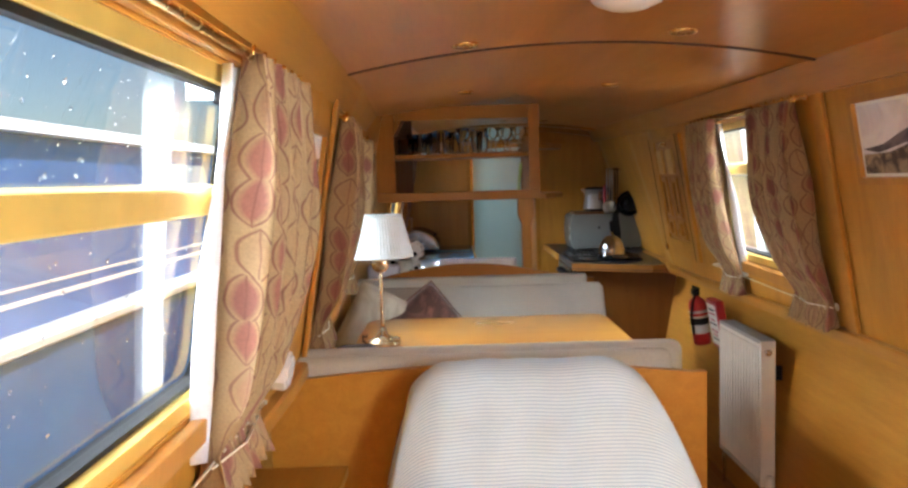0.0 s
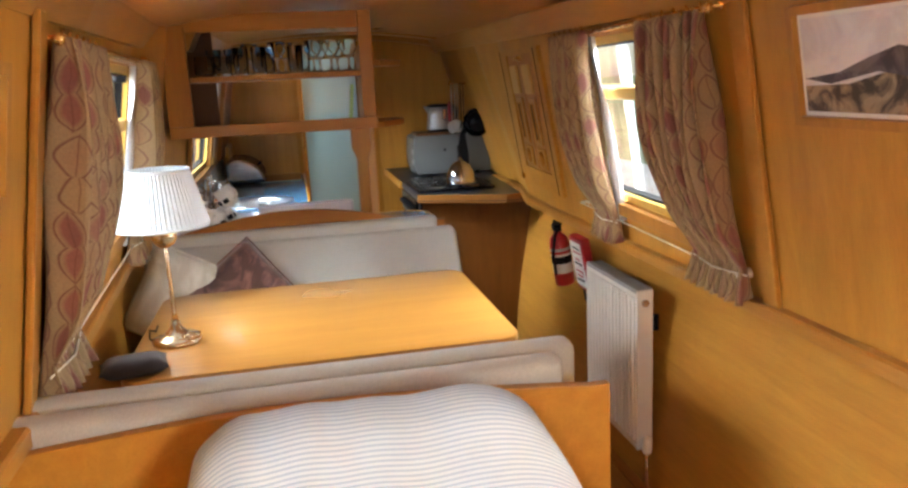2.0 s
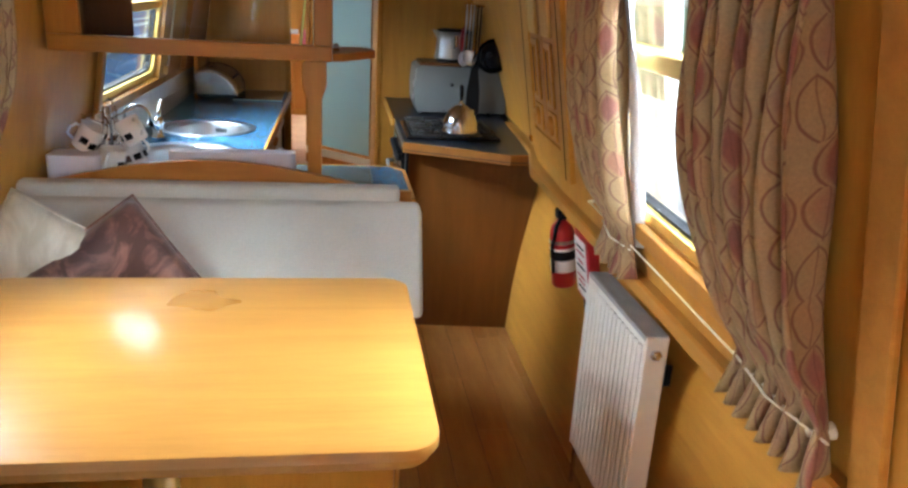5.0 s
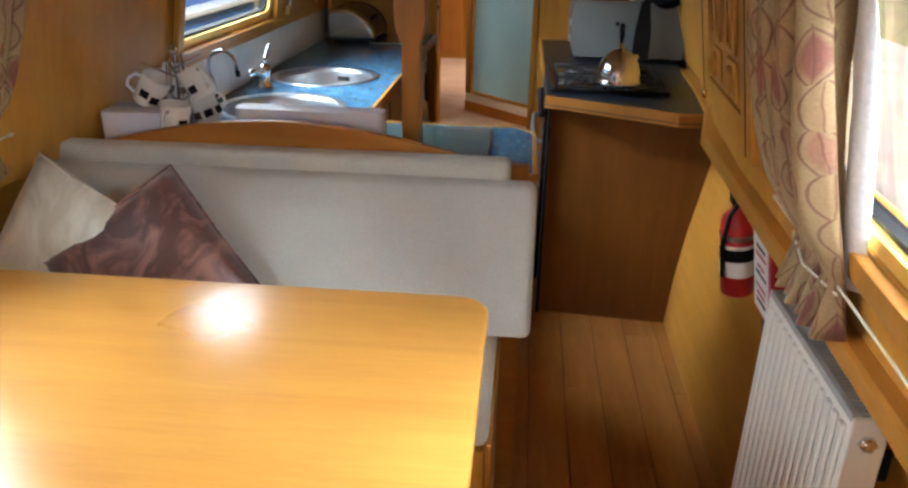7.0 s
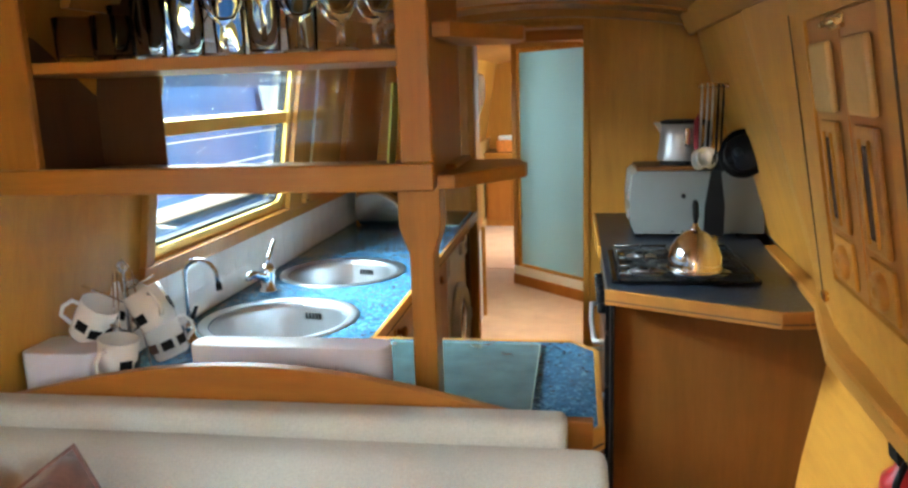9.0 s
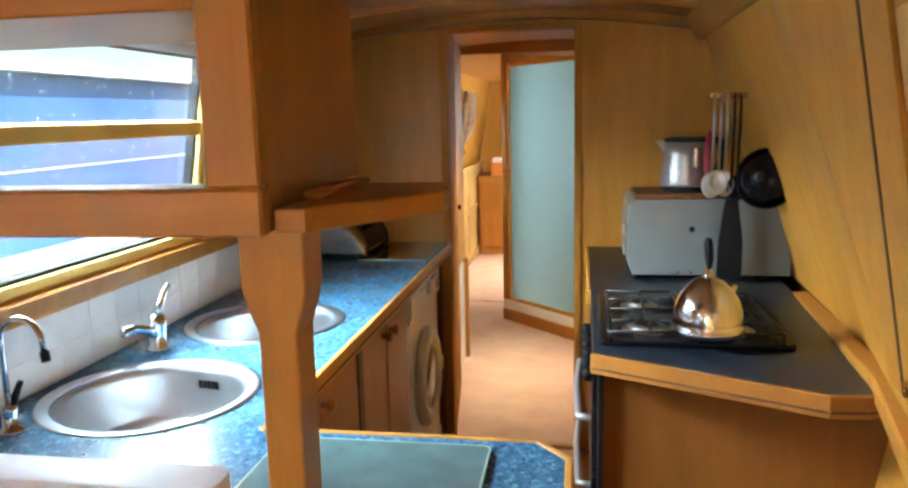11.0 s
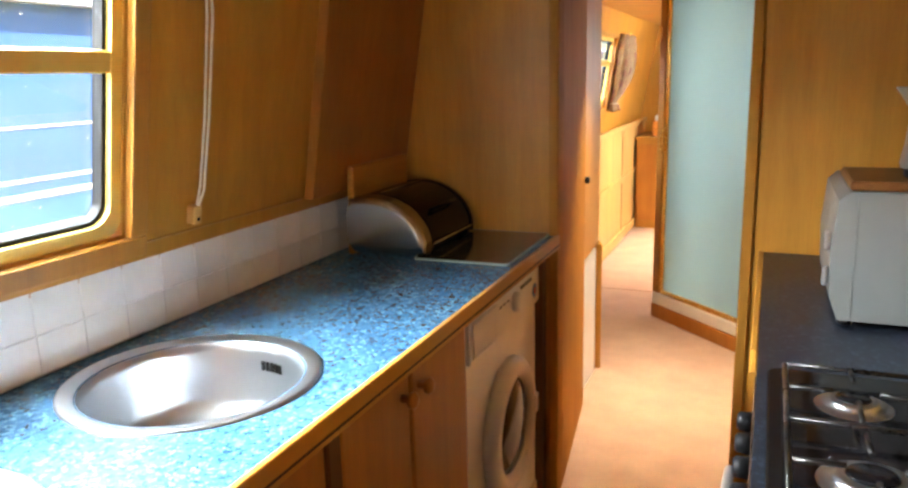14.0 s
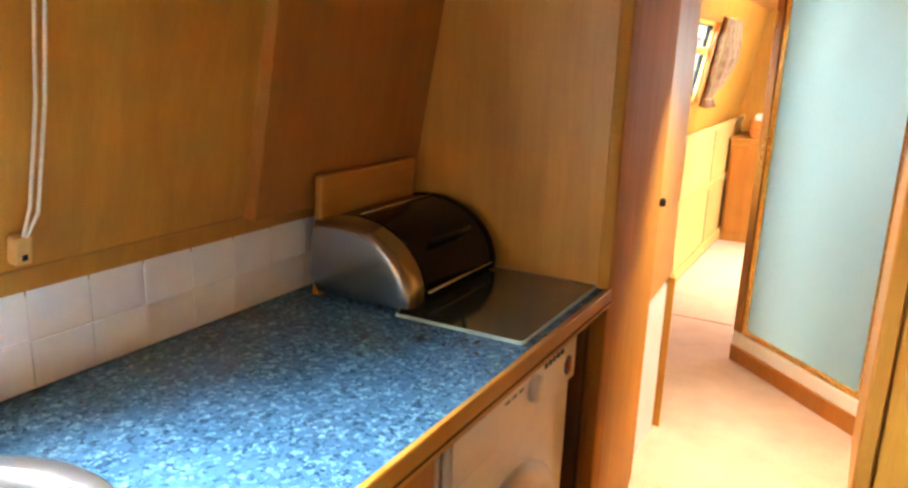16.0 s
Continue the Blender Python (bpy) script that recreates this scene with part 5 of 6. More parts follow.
part("base", turned([(0, 0), (0.024, 0), (0.022, 0.008), (0.014, 0.012), (0.013, 0.04), (0.016, 0.05), (0, 0.055)], 16), M_CHROME, st)
neck = [(0, 0, 0.04), (0, 0, 0.17)] + [(0.045 - 0.045 * math.cos(math.pi * i / 8), -0.01 * i / 8, 0.17 + 0.045 * math.sin(math.pi * i / 8)) for i in range(1, 8)] + [(0.092, -0.01, 0.155)]
part("neck", tube(neck, 0.0055, 8), M_CHROME, st)
part("nozzle", tube([(0.092, -0.01, 0.158), (0.094, -0.01, 0.14)], 0.008, 8), M_BLACKP, st)
part("lever", tube([(0, 0.008, 0.05), (0.012, 0.022, 0.09)], [0.008, 0.005], 8), M_BLACKP, st)

# worktop savers
M_GLASSEDGE = plain("pale_green_glass_edge", (0.30, 0.42, 0.38), 0.15, 0, 0.1)
for x0, x1, y0, y1, r_, mat, lab in ((0.11, 0.472, 4.70, 5.083, 0.012, M_SAVER, "teal glass worktop saver on the peninsula"),
                                    (-0.235, 0.035, 6.695, 7.105, 0.01, M_GREENGLASS, "dark green glass worktop saver beside the bread bin")):
    ws = thing("worktop_saver", (0, 0, 0.9102), lab, "worktop saver", "worktop savers")
    part("glass", prism(round_rect(x0 + 0.003, x1 - 0.003, y0 + 0.003, y1 - 0.003, r_), 0.002, 0.0078, "z"), mat, ws)
    part("glass_edge", add_ring(bmesh.new(), round_rect(x0, x1, y0, y1, r_), round_rect(x0 + 0.0028, x1 - 0.0028, y0 + 0.0028, y1 - 0.0028, r_), 0.002, 0.008), M_GLASSEDGE, ws, "pale polished glass edge")
    for fx_, fy_ in ((x0 + 0.03, y0 + 0.03), (x1 - 0.03, y0 + 0.03), (x0 + 0.03, y1 - 0.03), (x1 - 0.03, y1 - 0.03)):
        part("foot", turned([(0, 0), (0.006, 0), (0.006, 0.0019), (0, 0.0019)], 10, Matrix.Translation((fx_, fy_, 0))), M_BLACKP, ws)

# drainer, mug tree and mugs
dr = thing("dish_drainer", (0, 4.65, 0.918), "white plastic dish drainer tray beside the sinks", "drainer")
part("tray", prism(round_rect(-0.165, 0.218, -0.02, 0.045, 0.025), 0.0, 0.138, "z", 0.006), M_LAV, dr, smooth=50)
part("side_bin", prism(round_rect(-0.52, -0.36, -0.02, 0.09, 0.02), 0.0, 0.115, "z", 0.006), M_LAV, dr, smooth=50)
mt = thing("mug_tree", (-0.355, 4.75, 0.917), "chrome wire mug tree on the worktop", "mug tree")
part("foot", turned([(0, 0), (0.075, 0), (0.075, 0.006), (0, 0.012)], 24), M_CHROME, mt)
part("stem", tube([(0, 0, 0.01), (0, 0, 0.25), (0.012, 0, 0.262), (0.0, 0, 0.274), (-0.012, 0, 0.262), (0, 0, 0.25)], 0.004, 8), M_CHROME, mt)
MUGS = [(-0.085, -0.02, 0.125, 32, -150), (0.085, -0.02, 0.15, -28, -40), (0.01, -0.075, 0.06, 10, -95), (-0.05, 0.06, 0.13, 20, 130), (0.06, 0.055, 0.06, -20, 50)]
for k in range(7):
    a = 2 * math.pi * k / 7
    part("wire", tube([(0.045 * math.cos(a), 0.035 * math.sin(a), 0.011), (0.03 * math.cos(a), 0.022 * math.sin(a), 0.13), (0.02 * math.cos(a), 0.014 * math.sin(a), 0.25)], 0.0016, 6), M_CHROME, mt)
for x, y, z, tilt, turn in MUGS:
    part("arm", tube([(0, 0, z + 0.06), (x * 0.6, y * 0.6, z + 0.085), (x * 0.95, y * 0.95, z + 0.10)], 0.003, 6), M_CHROME, mt)
for x, y, z, tilt, turn in MUGS:
    mg = thing("mug", pose(-0.355 + x, 4.75 + y, 0.917 + z - 0.005, 0, tilt, 0) @ pose(0, 0, 0, 0, 0, turn), "white china mug with dark printed marks", "mug", "mugs on the tree")
    part("cup", turned([(0, 0), (0.032, 0), (0.036, 0.004), (0.039, 0.08), (0.0365, 0.08), (0.034, 0.008), (0, 0.006)], 24), M_CHINA, mg)
    part("handle", tube([(0.036, 0, 0.066), (0.052, 0, 0.068), (0.063, 0, 0.05), (0.06, 0, 0.03), (0.036, 0, 0.018)], 0.0045, 8), M_CHINA, mg)
    for a in (60, 105, 150, 200, 250, 300):
        part("print_mark", box(-0.0008, 0.0008, -0.012, 0.012, -0.010, 0.010), M_BLACKP if a != 200 else plain("brown_print", (0.14, 0.06, 0.03), 0.4), mg).matrix_local = Matrix.Rotation(radians(a), 4, "Z") @ Matrix.Translation((0.0386, 0, 0.04 + 0.012 * math.sin(a)))

# base cabinets under the left worktop


def knob(parent, x, y, z):
    part("knob", turned([(0, 0), (0.008, 0), (0.007, 0.012), (0.016, 0.018), (0.017, 0.026), (0.010, 0.032), (0, 0.033)], 16, pose(x, y, z, 0, 90, 0)), M_CAB, parent, "turned oak knob")


for ya, yb, kside in ((5.16, 5.49, 1), (5.495, 5.82, -1), (5.865, 6.13, 1), (6.135, 6.43, -1)):
    cb = thing("base_cabinet", (0.0, (ya + yb) / 2, 0), "oak galley base cabinet with a flat door and knob", "cabinet", "galley base cabinets")
    w = (yb - ya) / 2
    part("carcass", box(-0.60, 0.0, -w, w, 0.09, 0.74), M_CAB, cb)
    part("front_board", box(-0.018, 0.0, -w, w, 0.7405, 0.839), M_CAB, cb)
    door_ = part("door", box(0.001, 0.019, -w + 0.004, w - 0.004, 0.12, 0.835, 0.003), M_CAB, cb)
    part("rail", box(-0.01, 0.012, -w, w, 0.84, 0.867), M_TRIM, cb)
    # toe recess shade is in the kickboard's dark colour
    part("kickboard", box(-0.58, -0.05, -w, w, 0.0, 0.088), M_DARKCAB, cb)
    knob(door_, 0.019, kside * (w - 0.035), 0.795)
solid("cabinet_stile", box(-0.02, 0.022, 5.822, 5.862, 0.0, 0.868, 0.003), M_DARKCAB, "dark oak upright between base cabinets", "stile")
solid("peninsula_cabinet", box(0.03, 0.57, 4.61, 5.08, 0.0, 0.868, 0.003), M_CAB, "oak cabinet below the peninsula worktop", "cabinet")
# flush dark board gives the recess its shade by colour
solid("cabinet_end", box(-0.60, 0.02, 7.075, 7.115, 0.0, 0.868, 0.002), M_DARKCAB, "dark brown end panel standing for the shaded recess beside the washing machine", "panel")

# washing machine
wm = thing("washing_machine", (0.005, 6.755, 0), "white front loading washing machine under the worktop", "washing machine")
part("body", box(-0.56, 0.0, -0.30, 0.295, 0.015, 0.845, 0.01, 2), M_WHITE, wm)
part("control_panel", box(0.0005, 0.012, -0.295, 0.29, 0.72, 0.84, 0.004), M_WHITE, wm)
part("detergent_drawer", box(0.0125, 0.018, -0.285, -0.11, 0.735, 0.825, 0.004), M_WHITEP, wm)
part("dial", turned([(0, 0), (0.028, 0), (0.026, 0.014), (0.02, 0.018), (0, 0.018)], 24, pose(0.012, 0.05, 0.785, 0, 90, 0)), M_WHITEP, wm)
part("door_ring", turned([(0.135, 0), (0.195, 0.0), (0.195, 0.018), (0.175, 0.034), (0.15, 0.036), (0.135, 0.02)], 40, pose(0.002, 0.0, 0.44, 0, 90, 0)), M_WHITEP, wm, "white plastic door ring")
part("door_glass", turned([(0.136, 0.012), (0.12, 0.02), (0.07, 0.03), (0, 0.034)], 32, pose(0.002, 0.0, 0.44, 0, 90, 0)), M_BLACK, wm, "dark glass porthole")
part("door_latch", box(0.025, 0.042, 0.15, 0.185, 0.41, 0.47, 0.006, 2), M_WHITEP, wm)
part("sticker", turned([(0, 0), (0.022, 0), (0.022, 0.001), (0, 0.001)], 20, pose(0.0125, 0.24, 0.765, 0, 90, 0)), plain("blue_sticker", (0.04, 0.16, 0.5), 0.4), wm, "round blue and red sticker")
part("sticker", turned([(0, 0), (0.011, 0), (0.011, 0.001), (0, 0.001)], 16, pose(0.0137, 0.24, 0.765, 0, 90, 0)), M_RED, wm)
for k in range(5):
    part("button", box(0.0125, 0.017, 0.10 + 0.022 * k, 0.112 + 0.022 * k, 0.805, 0.817, 0.002), M_GREYP, wm)
for k in range(3):
    part("text_bar", box(0.0122, 0.0128, -0.08 + 0.03 * k, -0.06 + 0.03 * k, 0.80, 0.806), M_GREYP, wm)
part("kick_flap", box(0.0005, 0.006, -0.29, 0.285, 0.03, 0.12, 0.003), M_WHITEP, wm)

# bread bin
bb = thing("bread_bin", (-0.478, 6.70, 0.9185), "steel and black roll top bread bin", "bread bin")
P_ = [(0.05, 0.0), (0.25, 0.0)] + [(0.10 + 0.172 * math.cos(radians(a)), 0.018 + 0.142 * math.sin(radians(a))) for a in range(-5, 96, 9)] + [(0.045, 0.155), (0.03, 0.12), (0.03, 0.03)]
P2 = [(0.035 + (x - 0.035) * 0.985, z * 0.975 + 0.002) for x, z in P_]
part("end_cap", prism(P_, 0.0, 0.075, "y", 0.022, 5), M_CAPSTEEL, bb, "brushed steel end cap", smooth=50)
part("roll_top", prism(P2, 0.0755, 0.36, "y"), M_BLACK, bb, "glossy black roll top", smooth=50)
part("end_cap", prism(P_, 0.3605, 0.385, "y", 0.006, 3), M_BLACK, bb, smooth=50)
part("rim", tube([(0.270, 0.076, 0.022), (0.270, 0.36, 0.022)], 0.004, 8), M_CHROME, bb)
part("rim", tube([(0.105, 0.076, 0.159), (0.105, 0.36, 0.159)], 0.003, 8), M_CHROME, bb)
part("handle", tube([(0.232, 0.14, 0.105), (0.252, 0.16, 0.115), (0.252, 0.28, 0.115), (0.232, 0.30, 0.105)], 0.005, 8), M_BLACK, bb)
solid("chopping_board", box(-0.009, 0.009, -0.175, 0.175, 0.0, 0.25, 0.006, 2), M_WALL_Y, "honey wooden chopping board leaning behind the bread bin", "chopping board", m=pose(-0.437, 6.885, 0.9113, 0, 2.4, 0))

# tile splashback; whole row below, cut row above
splash = thing("splashback", (0, 0, 0), "white glazed tile splashback behind the worktop", "tiles", kind="structure")
part("grout_bed", box(xl(1.0, 5.5) - 0.03, xl(1.0, 5.5) + 0.0088, 4.93, 7.117, 0.912, 1.090), M_GROUT, splash)
for z0, z1 in ((0.913, 0.9838), (0.9852, 1.0905)):
    first = None
    for k in range(21):
        y = 4.941 + 0.1 * k
        if first is None:
            first = part("tile", box(-0.003, 0.0042, 0.0, 0.0986, 0, z1 - z0, 0.0012), M_TILE, splash)
            o = first
        else:
            o = new("tile", first.data)
            o.parent = splash
        o.location = (xl(1.0, 5.5) + 0.006, y, z0)
tagged(part("trim_tile", box(xl(1.0, 5.5) - 0.01, xl(1.0, 5.5) + 0.018, 4.93, 6.56, 1.0915, 1.097, 0.002), M_TRIM), "thin oak strip above the tiles", "trim", kind="structure")
# boxed corner between tiles and bulkhead; darker veneer shades its turned face
bm = prism([(xl(1.09, 6.8) - 0.02, 1.09), (xl(1.09, 6.8) + 0.028, 1.09), (xl(1.76, 6.8) + 0.028, 1.76), (xl(1.76, 6.8) - 0.02, 1.76)], 6.565, Y_BULK - 0.003, "y", 0.002)
tagged(part("wall_corner_box", bm, M_CAB), "oak boxing in the galley corner, shade put in its veneer colour", "wall", kind="structure")
# blind and cord
bl = thing("roman_blind", on_wall("L", 5.495, 1.675, 0.03), "white cloth blind drawn up above the galley window", "blind")
part("cloth", box(-0.43, 0.43, -0.022, 0.045, -0.02, 0.02, 0.012, 3), M_BLIND, bl, smooth=60)
part("fold", box(-0.425, 0.425, -0.05, -0.0225, -0.012, 0.012, 0.010, 3), M_BLIND, bl, smooth=60)
part("batten", box(-0.43, 0.43, -0.058, -0.0505, -0.008, 0.008, 0.002), plain("dark_red_batten", (0.22, 0.05, 0.03), 0.4), bl)
cd = thing("blind_cord", on_wall("L", 6.125, 1.13, 0.001), "looped white blind cord on a small cleat", "cord")
part("cleat", box(-0.012, 0.012, -0.02, 0.02, 0.0, 0.022, 0.005, 2), M_PALE, cd)
part("cleat_hole", box(-0.004, 0.004, -0.012, -0.004, 0.0222, 0.0235), M_BLACKP, cd)
part("cord", tube([(0, 0.01, 0.016), (0.012, 0.06, 0.014), (0.02, 0.2, 0.012), (0.015, 0.40, 0.012), (0.0, 0.55, 0.012)], 0.0028, 6), M_ROPE, cd)
part("cord", tube([(0, 0.01, 0.018), (0.022, 0.05, 0.016), (0.032, 0.2, 0.013), (0.03, 0.40, 0.013), (0.012, 0.55, 0.012)], 0.0028, 6), M_ROPE, cd)

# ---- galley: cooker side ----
# oak darkened in colour for the shade on the cooker's salon side
M_SHADEOAK_Y = wood("shaded_oak_edging", (0.22, 0.085, 0.014), (0.36, 0.155, 0.028), "x", 0.4)
M_SHADEOAK = wood("shaded_oak_veneer", (0.15, 0.056, 0.010), (0.25, 0.10, 0.019), "z", 0.4)
CK = [(0.645, 7.05), (0.645, 5.615), (1.085, 5.395), (1.15, 5.40), (1.30, 5.46), (1.30, 7.05)]
ck = thing("cooker_worktop", (0, 0, 0), "dark flecked laminate worktop round the hob with oak edging", "worktop")
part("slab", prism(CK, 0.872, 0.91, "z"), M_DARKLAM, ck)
edging(CK, 1, 4, 0.866, 0.9125, 0.012, ck, M_SHADEOAK_Y)
part("side_edging", box(0.632, 0.6445, 6.25, 7.05, 0.868, 0.9125, 0.002), M_WALL_Y, ck)
ec = thing("end_cabinet", (0, 0, 0), "plain oak end cabinet with the cooker built in", "cabinet")
part("end_panel", prism([(0.665, 5.66), (1.30, 5.60), (1.30, 5.63), (0.665, 5.69)], 0.0, 0.866, "z"), M_SHADEOAK, ec)
part("side", box(1.10, 1.17, 5.70, 7.05, 0.0, 0.866), M_CAB, ec)
part("scribe", box(0.655, 0.668, 5.635, 5.69, 0.0, 0.866, 0.002), M_BLACKP, ec, "thin dark edge strip")
# cooker
co_ = thing("gas_cooker", (0.66, 5.985, 0), "black built-in gas cooker with hob and steel handles", "cooker")
part("body", box(0.0, 0.42, -0.29, 0.27, 0.05, 0.87, 0.004), M_BLACK, co_)
part("oven_door", box(-0.02, -0.0005, -0.27, 0.26, 0.12, 0.56, 0.006, 2), M_BLACK, co_)
part("grill_door", box(-0.02, -0.0005, -0.27, 0.26, 0.575, 0.735, 0.006, 2), M_BLACK, co_)
part("control_panel", box(-0.018, -0.0005, -0.27, 0.26, 0.75, 0.868, 0.005, 2), M_BLACK, co_)
for z in (0.52, 0.70):
    part("door_handle", tube([(-0.018, -0.235, z), (-0.05, -0.225, z), (-0.056, 0.0, z), (-0.05, 0.215, z), (-0.018, 0.225, z)], 0.009, 10), M_SILVER, co_, "pale bar handle")
for k in range(6):
    part("control_knob", turned([(0, 0), (0.018, 0), (0.016, 0.02), (0.01, 0.024), (0, 0.024)], 16, pose(-0.018, -0.225 + 0.082 * k, 0.81, 0, -90, 0)), M_BLACKP, co_)
part("hob_plate", prism(round_rect(0.0, 0.44, -0.31, 0.165, 0.02), 0.9105, 0.922, "z", 0.004), M_BLACK, co_)
for i, (x, y, r) in enumerate(((0.115, -0.19, 0.042), (0.115, 0.04, 0.034), (0.32, -0.19, 0.034), (0.32, 0.04, 0.045))):
    bn = part("burner", turned([(r + 0.018, 0.922), (r + 0.012, 0.925), (r, 0.926), (r, 0.930), (r * 0.85, 0.933), (0, 0.934)], 24, Matrix.Translation((x, y, 0))), M_STEEL, co_, "steel gas burner")
    part("burner_cap", turned([(0, 0.9345), (r * 0.7, 0.9345), (r * 0.65, 0.9365), (0, 0.937)], 20, Matrix.Translation((x, y, 0))), M_BLACK, bn)
bm = bmesh.new()
for x0, x1 in ((0.025, 0.21), (0.22, 0.415)):
    for y in (-0.285, -0.07, 0.135):
        add_tube(bm, [(x0, y, 0.94), (x1, y, 0.94)], 0.004, 6)
    for x in (x0, x1):
        add_tube(bm, [(x, -0.285, 0.923), (x, -0.285, 0.94), (x, 0.135, 0.94), (x, 0.135, 0.923)], 0.004, 6)
    xm = (x0 + x1) / 2
    for y in (-0.19, 0.04):
        for dx, dy in ((1, 0), (-1, 0), (0, 1), (0, -1)):
            add_tube(bm, [(xm + dx * 0.088, y + dy * 0.10, 0.94), (xm + dx * 0.03, y + dy * 0.035, 0.943)], 0.004, 6)
part("pan_support", bm, plain("dark_steel_wire", (0.06, 0.06, 0.06), 0.28, 0.9), co_, "dark steel pan supports")

# whistling kettle
kt = thing("hob_kettle", Matrix.Translation((0.905, 5.70, 0.9445)) @ Matrix.Scale(0.93, 4), "polished steel whistling kettle on the hob", "kettle")
part("body", turned([(0, 0), (0.082, 0), (0.088, 0.004), (0.0885, 0.014), (0.085, 0.018), (0.0855, 0.03), (0.083, 0.055), (0.074, 0.085), (0.057, 0.112), (0.034, 0.132), (0.018, 0.140), (0, 0.142)], 44), M_CHROME, kt)
part("rim", turned([(0.0862, 0.014), (0.0905, 0.016), (0.0862, 0.021)], 44), M_CHROME, kt)
part("knob", turned([(0, 0.140), (0.016, 0.140), (0.014, 0.147), (0.008, 0.152), (0.009, 0.160), (0, 0.162)], 16), M_CHROME, kt)
part("spout", tube([(0.045, 0.045, 0.075), (0.066, 0.062, 0.09), (0.073, 0.069, 0.104)], [0.016, 0.012, 0.010], 10), M_CHROME, kt)
part("handle", tube([(0.0, 0.0, 0.160), (0.0, 0.0, 0.185), (-0.003, 0.0, 0.225), (-0.003, 0.0, 0.236)], [0.006, 0.011, 0.011, 0.006], 10), M_BLACKP, kt, "black upright handle")

# microwave and what stands on it
mw = thing("microwave", (0.985, 6.58, 0.9105), "pale grey microwave seen from its plain side", "microwave")
part("body", prism([(-0.205, 0.014), (0.285, 0.014), (0.285, 0.262), (-0.20, 0.262), (-0.218, 0.245), (-0.226, 0.15), (-0.222, 0.06)], -0.155, 0.17, "y", 0.006, 2), M_GREYP, mw, smooth=40)
part("seam", box(-0.185, -0.183, -0.1562, -0.1545, 0.02, 0.256), M_GREYP, mw)
part("screw", turned([(0, 0), (0.009, 0), (0.006, 0.003), (0, 0.003)], 12, pose(-0.02, -0.155, 0.165, 90, 0, 0)), M_BLACKP, mw)
for x in (-0.06, -0.02, 0.1):
    part("rivet", turned([(0, 0), (0.004, 0), (0.003, 0.002), (0, 0.002)], 8, pose(x, -0.155, 0.024, 90, 0, 0)), M_BLACKP, mw)
for z in (0.08, 0.15):
    part("hinge", box(-0.236, -0.2255, -0.15, -0.13, z, z + 0.035, 0.003), M_SILVER, mw)
for x in (-0.19, 0.2):
    for y in (-0.12, 0.13):
        part("foot", turned([(0, 0), (0.014, 0), (0.014, 0.0145), (0, 0.0145)], 10, Matrix.Translation((x, y, 0))), M_BLACKP, mw)
solid("wooden_tray", box(-0.10, 0.13, -0.12, 0.11, 0.0, 0.018, 0.004), M_DARKCAB, "dark wooden tray on the microwave", "tray", m=Matrix.Translation((0.885, 6.55, 1.173)))
ek = thing("electric_kettle", (0.955, 6.52, 1.1915), "silver and black plastic electric kettle", "kettle")
part("base", turned([(0, 0), (0.075, 0), (0.075, 0.014), (0, 0.016)], 28), M_BLACKP, ek)
part("body", turned([(0, 0.0165), (0.082, 0.0165), (0.084, 0.025), (0.078, 0.06), (0.073, 0.11), (0.074, 0.16), (0, 0.16)], 32, None, 1.0, 0.85), M_SILVER, ek)
part("lid", turned([(0, 0.1605), (0.076, 0.1605), (0.074, 0.170), (0.05, 0.175), (0, 0.176)], 32, None, 1.0, 0.85), M_BLACKP, ek)
part("water_gauge", box(0.012, 0.034, -0.075, -0.062, 0.075, 0.145, 0.008, 2), M_CHROME, ek)
part("spout", prism([(-0.07, 0.12), (-0.10, 0.165), (-0.07, 0.165)], -0.018, 0.018, "y", 0.003), M_SILVER, ek)
part("handle", tube([(0.068, 0.0, 0.165), (0.105, 0.0, 0.16), (0.115, 0.0, 0.10), (0.08, 0.0, 0.03)], [0.014, 0.014, 0.013, 0.012], 10), M_BLACKP, ek)
pl = thing("pan_lid", pose(1.15, 6.27, 1.25, 80, 0, -30), "dark domed pan lid hung on the cabin side", "pan lid")
part("glass", turned([(0, 0.045), (0.03, 0.042), (0.06, 0.026), (0.086, 0.0), (0.084, 0.0), (0.058, 0.022), (0, 0.041)], 28), M_BLACK, pl)
part("rim", turned([(0.084, -0.003), (0.09, -0.003), (0.09, 0.004), (0.084, 0.004)], 32), M_BLACK, pl)
part("knob", turned([(0, 0.044), (0.012, 0.044), (0.016, 0.059), (0, 0.064)], 14), M_BLACKP, pl)

# hanging utensils
XU = 1.06
ur = thing("utensil_rail", (XU, 6.38, 1.495), "small brass rail with hooks on the cabin side", "rail")
part("plate", box(-0.06, 0.052, -0.002, 0.010, -0.008, 0.008, 0.003), M_ANTIQUE, ur)
part("stand_off", tube([(0.0525, 0.004, 0.0), (0.075, 0.004, 0.0)], 0.005, 8), M_CAB, ur)
for k in range(5):
    part("hook", tube([(-0.045 + 0.019 * k, 0.0, 0.0), (-0.045 + 0.019 * k, -0.012, -0.006), (-0.045 + 0.019 * k, -0.014, 0.008)], 0.0025, 6), M_BRASS, ur)


